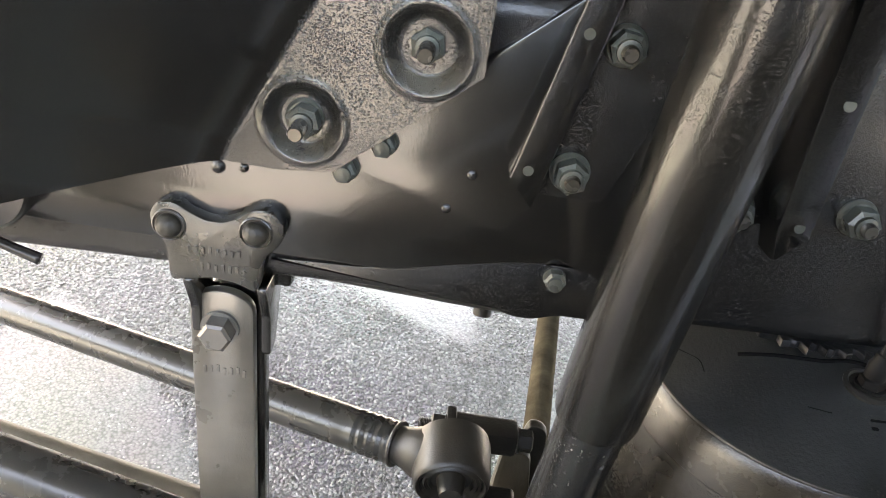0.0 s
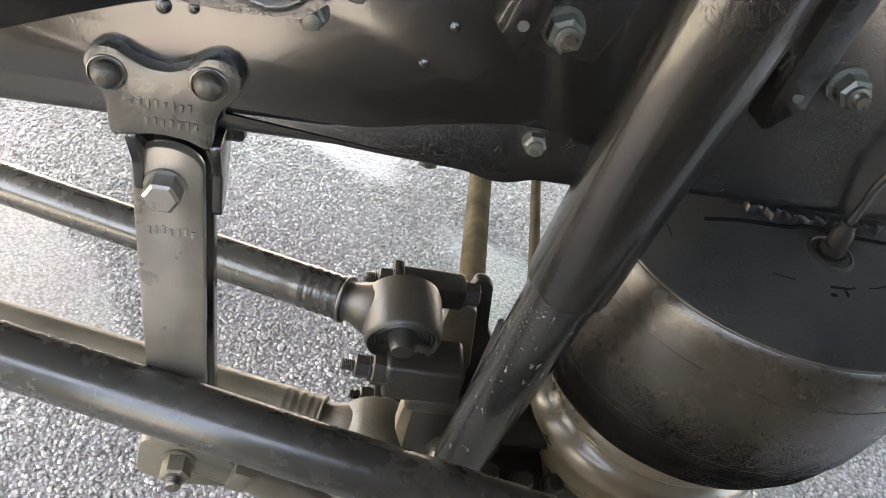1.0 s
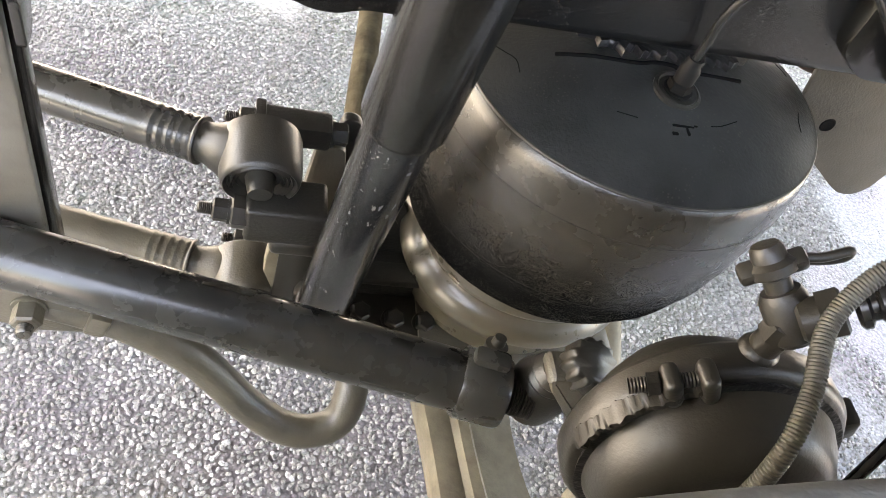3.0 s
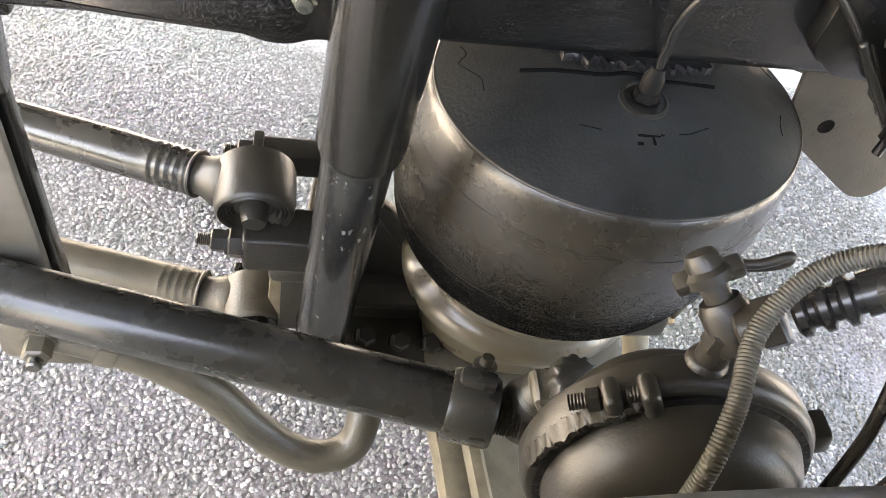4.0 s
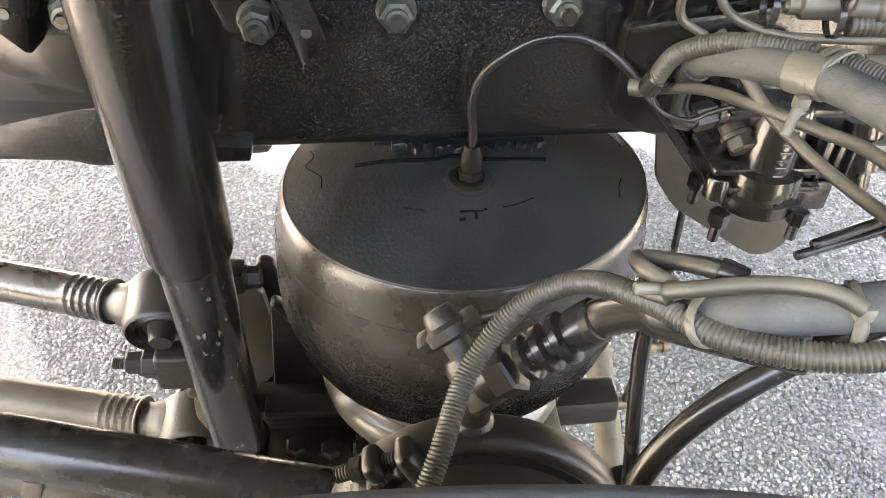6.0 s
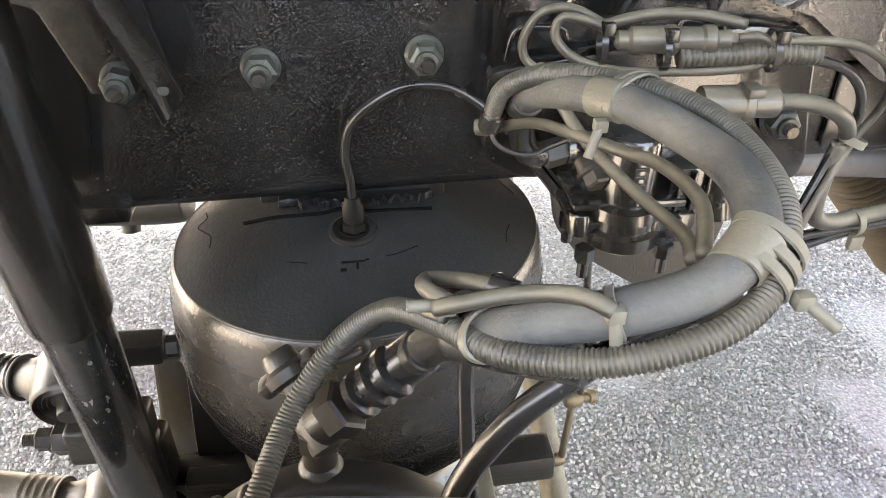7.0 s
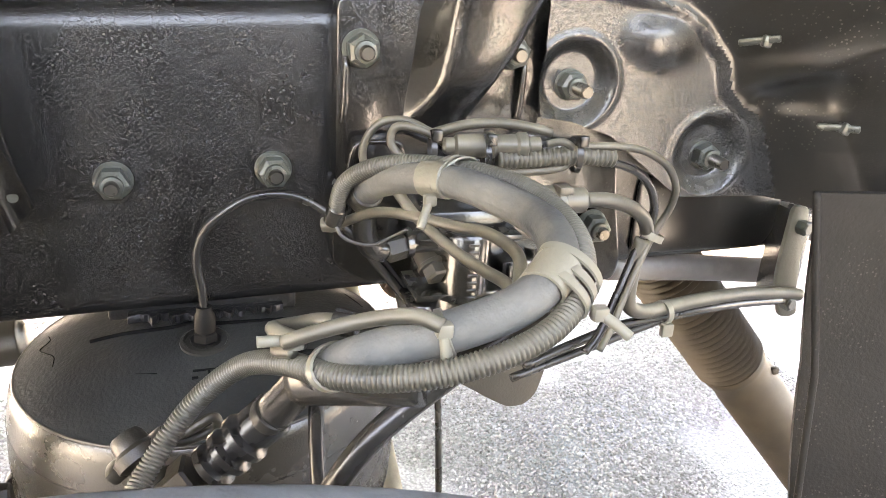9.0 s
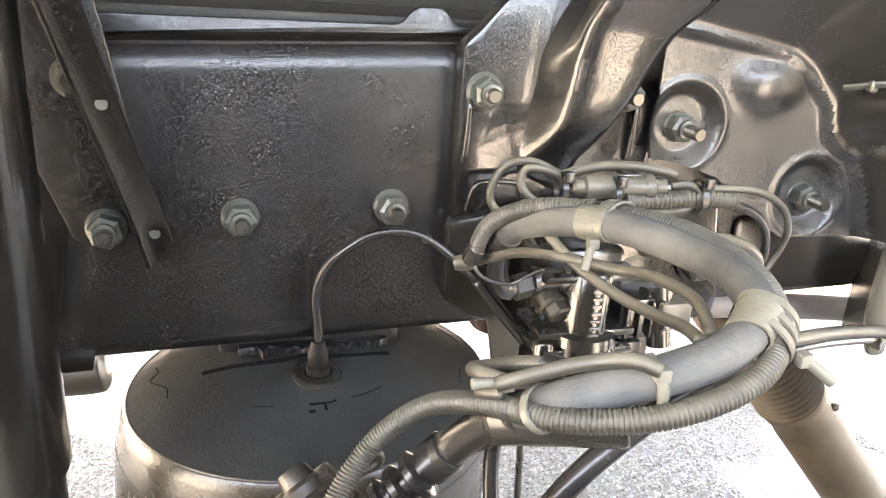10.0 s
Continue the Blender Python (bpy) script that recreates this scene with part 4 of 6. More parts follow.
bolt_at("plate_bolt", (0.165, 0.765, 0.582), (1, 0, 0.05), 0.024, 0.016, 0, M_CAST, "dusty dark hex bolt on the foot plate", "foot plate bolts")


def build_drag_link():
    """The large tube in front, with its clamp and ball joint."""
    a, b = Vector((0.312, 0.441, 0.582)), Vector((-0.8, 0.72, 0.585))
    d = (b - a).normalized()
    ob = thing("track_rod", a, "large dusty black steel tube with a bolted clamp end", "track rod")
    n = (b - a).length
    part("tube", turned(a, d, [(0.022, -0.002), (0.0285, -0.002), (0.0295, 0.0), (0.0295, n), (0, n)], 40), M_ROD, ob)
    part("clamp", turned(a - d * 0.012, d, [(0.02, 0), (0.033, 0), (0.0345, 0.003), (0.0345, 0.042), (0.033, 0.045), (0.029, 0.045)], 36), M_ROD, ob)
    bm = bmesh.new()
    up = Vector((0.05, -0.2, 1)).normalized()
    box(bm, a + d * 0.01 + up * 0.03 + Vector((0, 0.014, 0)), (0.036, 0.02, 0.026), 0.006, Matrix.Rotation(radians(-14), 4, "Z"))
    part("clamp_ear", smooth_faces(bm), M_ROD, ob)
    part("clamp_pin", turned(a + d * 0.004 + Vector((0.002, 0.024, -0.012)), (0.1, 0.2, 1), [(0, 0), (0.008, 0), (0.008, 0.028), (0.0115, 0.029), (0.0115, 0.04), (0.007, 0.042), (0.006, 0.05), (0, 0.05)], 16), M_BRAKE, ob)
    part("thread", threaded(a - d * 0.04, d, 0.019, 0.045, 0.003), M_BRAKE, ob)
    j = Vector((0.362, 0.452, 0.58))
    part("ball_housing", turned(j - Vector((0, 0, 0.035)), (0, -0.15, 1), [(0, 0), (0.02, 0.001), (0.029, 0.01), (0.031, 0.025), (0.031, 0.045), (0.026, 0.058), (0.022, 0.064), (0.0235, 0.068), (0.02, 0.073), (0.0215, 0.077), (0.016, 0.086), (0, 0.086)], 32), M_BRAKE, ob)
    k = Vector((0.372, 0.428, 0.648))
    dd, u, w = frame_of((0.1, -0.3, 0.95))
    bm = bmesh.new()
    rings = []
    for h, f in ((0.0, 1.0), (0.003, 1.04), (0.024, 1.04), (0.028, 0.93)):
        rings.append([bm.verts.new(k + dd * h + (u * math.cos(2 * math.pi * i / 48) + w * math.sin(2 * math.pi * i / 48)) * f * (0.0225 if i % 4 in (0, 1) else 0.0197)) for i in range(48)])
    for p, q in zip(rings, rings[1:]):
        for i in range(48):
            bm.faces.new((p[i], p[(i + 1) % 48], q[(i + 1) % 48], q[i]))
    bm.faces.new(rings[0][::-1])
    bm.faces.new(rings[-1])
    part("castle_nut", smooth_faces(bm, 30), M_BRAKE, ob, "dusty castellated nut")
    arm = [(0.338, 0.652), (0.347, 0.632), (0.372, 0.598), (0.393, 0.565), (0.432, 0.485), (0.471, 0.406), (0.53, 0.42), (0.482, 0.5), (0.444, 0.575), (0.43, 0.615), (0.412, 0.648), (0.38, 0.66)]
    part("arm", slab(rounded(arm, 0.008), 0.41, 0.034, 0.006), M_SWAY, ob, "dusty tan forged arm under the nut")


build_drag_link()


def build_sway_bar():
    ob = thing("sway_bar", (-0.12, 0.57, 0.475), "bent tan dusty steel sway bar with a flattened bolted end", "sway bar")
    pts = [(-0.12, 0.585, 0.468), (-0.07, 0.585, 0.452), (-0.02, 0.583, 0.43), (0.04, 0.578, 0.385), (0.1, 0.562, 0.32), (0.145, 0.552, 0.284), (0.185, 0.55, 0.274), (0.22, 0.56, 0.287), (0.232, 0.585, 0.32), (0.23, 0.63, 0.348), (0.226, 0.72, 0.368), (0.226, 0.88, 0.375), (0.287, 1.40, 0.378), (0.37, 2.1, 0.38)]
    line = spline(pts, 8)

    def rad(i):
        return 0.0215 if i > 22 else 0.0165 + 0.005 * (i / 22)
    cut = next(i for i, q in enumerate(line) if q[1] > 0.7)
    part("bar", smooth_faces(sweep(bmesh.new(), line[:cut + 1], rad, 20), 60), M_SWAY, ob)
    part("cross_bar", smooth_faces(sweep(bmesh.new(), line[cut:], 0.0215, 24), 60), M_MUD, ob, "muddy cream cross bar")
    out = rounded([(-0.165, 0.445), (-0.16, 0.5), (-0.12, 0.508), (-0.085, 0.495), (-0.055, 0.46), (-0.06, 0.432), (-0.12, 0.43)], 0.012)
    part("flat_end", slab(out, 0.572, 0.02, 0.004), M_SWAY, ob)
    bm = bmesh.new()
    box(bm, (-0.058, 0.577, 0.456), (0.022, 0.03, 0.032), 0.004, Matrix.Rotation(radians(20), 4, "Y"))
    part("collar", smooth_faces(bm), M_SWAY, ob)


build_sway_bar()
bolt_at("link_bolt", (-0.121, 0.571, 0.475), (0.03, -1, 0.0), 0.026, 0.02, 0.012, M_SWAY, "dusty grey nut with a threaded end on the drop link", "drop link bolts")


def build_drop_link():
    ob = thing("drop_link", (-0.13, 0.58, 0.47), "flat black steel drop link, dusty and worn, its ground reflection coloured in, hanging from its bracket", "drop link")
    x0, z0, x1, z1 = -0.1375, 0.827, -0.121, 0.452
    w = 0.0275
    head = [(x0 - w * math.cos(math.pi * k / 12), z0 + 0.0195 * math.sin(math.pi * k / 12)) for k in range(13)]
    out = [*head, (x1 + w, z1), (x1 - w, z1)]
    part("plate", slab(out, 0.582, 0.012, 0.003), M_STRAP, ob)
    part("back_plate", slab([(a + 0.004, b - 0.004) for a, b in out], 0.604, 0.018, 0.003), M_PLATE, ob)
    for k in range(7):
        part("raised_bar", box(bmesh.new(), (-0.151 + 0.0058 * k, 0.5818, 0.765 + 0.0012 * (k % 3)), (0.0028, 0.0012, 0.0075), 0.0004), M_STRAP, ob)
    br = thing("drop_link_bracket", (-0.135, 0.57, 0.85), "black two-bolt forked bracket holding the drop link, lightly speckled", "bracket")
    out = [(-0.186, 0.921), (-0.183, 0.931), (-0.175, 0.937), (-0.165, 0.937), (-0.155, 0.931), (-0.143, 0.926), (-0.13, 0.926), (-0.119, 0.931), (-0.11, 0.939), (-0.1, 0.942), (-0.09, 0.939), (-0.083, 0.93), (-0.083, 0.919), (-0.088, 0.91),
           (-0.096, 0.902), (-0.1, 0.89), (-0.101, 0.87), (-0.106, 0.869), (-0.118, 0.874), (-0.137, 0.876), (-0.152, 0.873), (-0.168, 0.869), (-0.171, 0.875), (-0.172, 0.896), (-0.178, 0.909)]
    part("plate", slab(rounded(out, 0.004, 3), 0.553, 0.018, 0.0025), M_SPECK, br)
    for x, s in ((-0.158, 1), (-0.099, -1)):
        part("fork_cheek", slab(rounded([(0.556, 0.87), (0.6, 0.87), (0.615, 0.84), (0.605, 0.79), (0.585, 0.785), (0.578, 0.83)], 0.006), x - 0.004, 0.008, 0.0015, "x"), M_PLATE, br)
    for zz, x0, n in ((0.9, -0.155, 8), (0.886, -0.145, 7)):
        for k in range(n):
            part("raised_bar", box(bmesh.new(), (x0 + 0.0055 * k, 0.5526, zz + 0.001 * (k % 2)), (0.0026, 0.0012, 0.006), 0.0004), M_SPECK, br)
    part("cross_block", smooth_faces(box(bmesh.new(), (-0.133, 0.615, 0.865), (0.1, 0.03, 0.035), 0.005)), M_BLACK, br)


build_drop_link()
bolt_at("link_bolt", (-0.138, 0.582, 0.811), (0.0, -1, 0.0), 0.025, 0.016, 0, M_STRAP, "dusty black hex head in the drop link", "drop link bolts")


def build_bracket_bolt(at):
    """A domed bolt head sunk in a cup with a worn raised rim."""
    ob = thing("bracket_bolt", at, "black domed bolt head in a rimmed cup of the bracket", "bolt", "bracket bolts")
    part("rim", turned(at, (0, -1, 0), [(0.0112, 0), (0.0114, 0.0012), (0.0122, 0.0018), (0.013, 0.0012), (0.0132, 0)], 32), M_SPECK, ob, "worn pale raised rim")
    part("head", turned(at, (0, -1, 0), [(0.0112, 0.0006), (0.0098, 0.0006), (0.0098, 0.003), (0.0088, 0.0062), (0.006, 0.0088), (0.0028, 0.01), (0, 0.0102)], 28), M_CAST, ob)


for x, z in ((-0.17, 0.918), (-0.104, 0.922)):
    build_bracket_bolt((x, 0.553, z))


def build_left_bush():
    ob = thing("tank_mount", (-0.31, 0.55, 0.92), "dark round rubber mount with a thin lever below", "mount")
    part("bush", turned((-0.315, 0.585, 0.93), (0.1, -1, 0), [(0, 0), (0.036, 0), (0.039, 0.004), (0.039, 0.035), (0.035, 0.041), (0.02, 0.042), (0.018, 0.036), (0, 0.036)], 32), M_BLKHOSE, ob)
    part("lever", tube([(-0.36, 0.55, 0.905), (-0.32, 0.55, 0.89), (-0.295, 0.55, 0.88), (-0.27, 0.55, 0.872)], lambda i: 0.003 + 0.00008 * i, 10), M_BLKHOSE, ob)
    part("stem", tube([(-0.345, 0.56, 0.93), (-0.33, 0.555, 0.9), (-0.33, 0.552, 0.885)], 0.006, 10), M_BLKHOSE, ob)


build_left_bush()


def build_cross_tubes():
    ob = thing("brake_pipe", (0.31, 0.85, 0.4), "thin brown steel pipe running across under the frame", "pipe")
    part("pipe", tube([(0.30, 0.78, 0.4), (0.349, 1.1, 0.4), (0.387, 1.36, 0.4), (0.46, 1.86, 0.4)], 0.0095, 14), M_MUD, ob)
    ob = thing("stay_tube", (0.675, 0.6, 0.14), "cream dusty steel stay tube behind the air spring", "tube")
    a, b = Vector((0.676, 0.56, 0.12)), Vector((0.655, 1.529, 0.70))
    part("tube", tube([a, a.lerp(b, 0.5), b], 0.021, 20), M_CREAM, ob)
    part("foot", smooth_faces(box(bmesh.new(), (0.676, 0.56, 0.06), (0.06, 0.06, 0.13), 0.01)), M_CREAM, ob)
    ob = thing("cross_tube", (0.2, 0.93, 0.68), "grey cross tube behind the frame rail", "tube")
    part("tube", tube([(-0.1, 0.93, 0.697), (-0.05, 0.93, 0.695), (0.1, 0.93, 0.689), (0.16, 0.93, 0.688), (0.18, 0.93, 0.69), (0.19, 0.93, 0.692)], lambda i: 0.03 if i < 33 else 0.03 - 0.0018 * (i - 33), 24), M_BRAKE, ob)
    part("lug", turned((0.11, 0.925, 0.662), (0, -0.2, -1), [(0, 0), (0.012, 0), (0.012, 0.012), (0, 0.013)], 16), M_BRAKE, ob)
    part("hanger", smooth_faces(box(box(bmesh.new(), (-0.075, 0.93, 0.79), (0.04, 0.02, 0.2), 0.003), (-0.075, 0.79, 0.89), (0.04, 0.3, 0.01), 0.003)), M_UNDER, ob)


build_cross_tubes()


def build_axle():
    ob = thing("axle_beam", (0.38, 0.5, 0.36), "cream dusty forged axle arm with a raised ridge", "axle")
    bm = bmesh.new()
    prof = [(-0.062, 0.0), (-0.058, 0.012), (-0.045, 0.016), (-0.03, 0.014), (-0.024, 0.024), (-0.012, 0.026), (-0.004, 0.012), (0.03, 0.006), (0.052, 0.002), (0.06, -0.02), (0.05, -0.06), (-0.05, -0.06)]
    rings = []
    for k in range(15):
        t = k / 14
        c = Vector((0.36 + 0.035 * t, 0.66 - 0.33 * t, 0.385 - 0.02 * t - 0.03 * math.sin(math.pi * t)))
        w = 1.0 + 0.35 * (2 * t - 1) ** 2
        rings.append([bm.verts.new(c + Vector((a * w, 0, b))) for a, b in prof])
    m = len(prof)
    for p, q in zip(rings, rings[1:]):
        for k in range(m):
            bm.faces.new((p[k], p[(k + 1) % m], q[(k + 1) % m], q[k]))
    bm.faces.new(rings[0])
    bm.faces.new(rings[-1][::-1])
    bmesh.ops.recalc_face_normals(bm, faces=bm.faces)
    part("arm", smooth_faces(bm, 40), M_CREAM, ob)
    bm = bmesh.new()
    box(bm, (0.42, 0.66, 0.4), (0.26, 0.2, 0.07), 0.012)
    part("seat_plate", smooth_faces(bm), M_SWAY, ob)
    part("side_arm", smooth_faces(box(bmesh.new(), (0.54, 0.71, 0.392), (0.2, 0.05, 0.045), 0.008, Matrix.Rotation(radians(-4), 4, "Y"))), M_CAST, ob)


build_axle()

# ---- brake chamber and its fittings ----


def build_brake_chamber():
    c = Vector((0.377, 0.296, 0.773))
    ax = Vector((-0.06, -1.0, 0.1)).normalized()
    ob = thing("brake_chamber", c, "dusty black air brake chamber with a flaking clamp band", "brake chamber")
    part("rear_shell", turned(c, ax, [(0, -0.06), (0.03, -0.06), (0.048, -0.054), (0.066, -0.038), (0.078, -0.02), (0.084, 0.0)], 64, 60), M_BRAKE, ob)
    part("front_shell", turned(c, ax, [(0.085, 0.0), (0.083, 0.018), (0.080, 0.03), (0.073, 0.045), (0.06, 0.054), (0.034, 0.057), (0.026, 0.052), (0.018, 0.046), (0.0, 0.045)], 64, 60), M_BRAKE, ob)
    part("clamp_band", turned(c, ax, [(0.083, -0.014), (0.090, -0.0145), (0.0945, -0.009), (0.095, 0.006), (0.091, 0.013), (0.0825, 0.0135)], 80, 60), M_BRAKE, ob)
    part("rubber_rim", turned(c, ax, [(0.082, 0.0138), (0.087, 0.014), (0.088, 0.017), (0.081, 0.018)], 80, 60), M_SEAL, ob)
    d, u, w = frame_of(ax)
    for ang in (20,):
        q = c + Vector((math.cos(radians(ang)) * 0.099, 0.004, math.sin(radians(ang)) * 0.099))
        ear = smooth_faces(box(bmesh.new(), q, (0.024, 0.022, 0.016), 0.004, Matrix.Rotation(radians(-ang + 90), 4, "Y")))
        part("clamp_lug", ear, M_BRAKE, ob)
    # clamp bolt with two nuts across the upper left of the band
    p = c + Vector((-0.058, -0.002, 0.079))
    a = Vector((0.86, -0.1, 0.46)).normalized()
    part("clamp_screw", threaded(p - a * 0.03, a, 0.005, 0.05), M_BRAKE, ob)
    lean = Matrix.Rotation(radians(-28), 4, "Y")
    for k in (-0.003, 0.018):
        part("clamp_ear", smooth_faces(box(bmesh.new(), p + a * k + Vector((0, 0, -0.004)), (0.0115, 0.021, 0.026), 0.005, lean, 3)), M_BRAKE, ob)
    bm = bmesh.new()
    hexagon(bm, p - a * 0.019, a, 0.0135, 0.009, 0.002)
    part("clamp_nut", smooth_faces(bm, 40), M_CAST, ob)
    # ragged strip of old sealant on the rim
    random.seed(11)
    bm = bmesh.new()
    rows = []
    for k in range(110):
        ang = radians(118 + 58 * k / 109)
        wave = 0.0011 * math.sin(k * 0.17) + 0.0006 * math.sin(k * 0.47 + 1.0)
        w0, w1 = -0.0125 + wave + random.uniform(-0.0004, 0.0004), 0.001 - wave * 0.7 + random.uniform(-0.0006, 0.0006)
        lift = 0.0008 * math.sin(k * 0.57) + random.uniform(-0.0003, 0.0003)
        rows.append([bm.verts.new(c + Vector((math.cos(ang) * r, y, math.sin(ang) * r))) for r, y in ((0.0925, w0), (0.0958 + lift, w0 + 0.001), (0.0962 - lift, w1 - 0.001), (0.0935, w1))])
    for p0, p1 in zip(rows, rows[1:]):
        for j in range(3):
            bm.faces.new((p0[j], p0[j + 1], p1[j + 1], p1[j]))
    bmesh.ops.recalc_face_normals(bm, faces=bm.faces)
    part("sealant", smooth_faces(bm, 60), M_BRAKE, ob, "flaking pale old sealant")
    for x, z, r in ((-0.04, 0.012, 20), (0.055, -0.005, -30)):
        bm = bmesh.new()
        box(bm, c + ax * 0.052 + Vector((x, 0, z)), (0.012, 0.004, 0.003), 0.001, Matrix.Rotation(radians(r), 4, "Y"))
        part("stamp_mark", bm, M_CRACK, ob)
    return ob


build_brake_chamber()


def build_test_fitting():
    """The tee on the chamber: base, body, capped test point and the sleeve to the hose."""
    b = Vector((0.371, 0.31, 0.853))
    ob = thing("brake_fitting", b, "dusty black tee fitting with a capped test point", "pipe fitting")
    bm = turned(b, (0, 0, 1), [(0, 0), (0.013, 0), (0.013, 0.013), (0.0118, 0.016), (0.0098, 0.018), (0.0098, 0.032), (0, 0.032)], 24)
    hexagon(bm, b + Vector((0, 0, 0.03)), (0, 0, 1), 0.02, 0.014)
    part("base", smooth_faces(bm, 30), M_BRAKE, ob)
    e = Vector((0.37, 0.318, 0.9))
    a = Vector((-0.5, 0.6, 0.6)).normalized()
    part("body", turned(e - a * 0.022, a, [(0, 0), (0.0115, 0), (0.014, 0.003), (0.014, 0.028), (0.0115, 0.033), (0.008, 0.033), (0.008, 0.042), (0, 0.042)], 24), M_BRAKE, ob)
    bm = turned(e + a * 0.020, a, [(0, 0), (0.0095, 0), (0.0135, 0.002), (0.014, 0.008), (0.0105, 0.011), (0.0098, 0.017), (0.0082, 0.02), (0, 0.021)], 14)
    for sgn in (-1, 1):
        box(bm, e + a * 0.026 + Vector((0.011 * sgn, 0, 0.008 * sgn)), (0.012, 0.013, 0.01), 0.003, Matrix.Rotation(radians(-40), 4, "Y"))
    cap = part("cap", smooth_faces(bm), M_BRAKE, ob, "round dusty plug cap")
    q = e + a * 0.034
    part("cap_loop", tube([q + Vector((0.012, 0, 0.0)), q + Vector((0.03, -0.004, 0.006)), q + Vector((0.044, -0.004, 0.014)), q + Vector((0.046, -0.002, 0.006)), q + Vector((0.034, 0, -0.001)), q + Vector((0.014, 0.004, -0.006))], 0.003, 8), M_BRAKE, cap)
    s = Vector((0.372, 0.306, 0.902))
    t = Vector((0.042, -0.006, 0.042)).normalized()
    bm = turned(s, t, [(0, 0), (0.0105, 0), (0.0125, 0.002), (0.0125, 0.022), (0, 0.022)], 20)
    hexagon(bm, s + t * 0.012, t, 0.027, 0.013)
    part("side_nut", smooth_faces(bm, 30), M_BRAKE, ob)
    k = s + t * 0.03
    prof = [(0.008, 0)]
    h = 0.0
    for r in (0.0132, 0.0138, 0.0143):
        prof += [(0.0105, h), (r, h + 0.002), (r, h + 0.006), (0.0098, h + 0.008), (0.0098, h + 0.011)]
        h += 0.0115
    prof += [(0.0122, h), (0.0122, h + 0.014), (0.009, h + 0.016)]
    part("rubber_boot", turned(k, t, prof, 28, 50), M_BLKHOSE, ob, "ribbed black rubber boot")


build_test_fitting()

# ---- hose bundle ----


HOSE = [(0.421, 0.299, 0.951), (0.43, 0.292, 0.965), (0.438, 0.27, 0.99), (0.444, 0.246, 1.01), (0.455, 0.229, 1.025), (0.471, 0.222, 1.033), (0.498, 0.213, 1.044), (0.522, 0.213, 1.053), (0.541, 0.225, 1.063), (0.551, 0.255, 1.067), (0.55, 0.29, 1.066), (0.532, 0.335, 1.066), (0.515, 0.372, 1.058), (0.503, 0.41, 1.043), (0.5, 0.432, 1.028)]

CONDUIT = [(0.322, 0.214, 0.78), (0.325, 0.216, 0.85), (0.332, 0.227, 0.895), (0.345, 0.25, 0.916), (0.361, 0.285, 0.934), (0.386, 0.3, 0.964), (0.41, 0.287, 0.992), (0.428, 0.254, 1.011), (0.449, 0.220, 1.021), (0.485, 0.201, 1.030), (0.524, 0.200, 1.042), (0.549, 0.217, 1.053), (0.562, 0.25, 1.066), (0.562, 0.305, 1.070), (0.543, 0.352, 1.068), (0.508, 0.389, 1.062), (0.486, 0.417, 1.043), (0.482, 0.437, 1.012)]


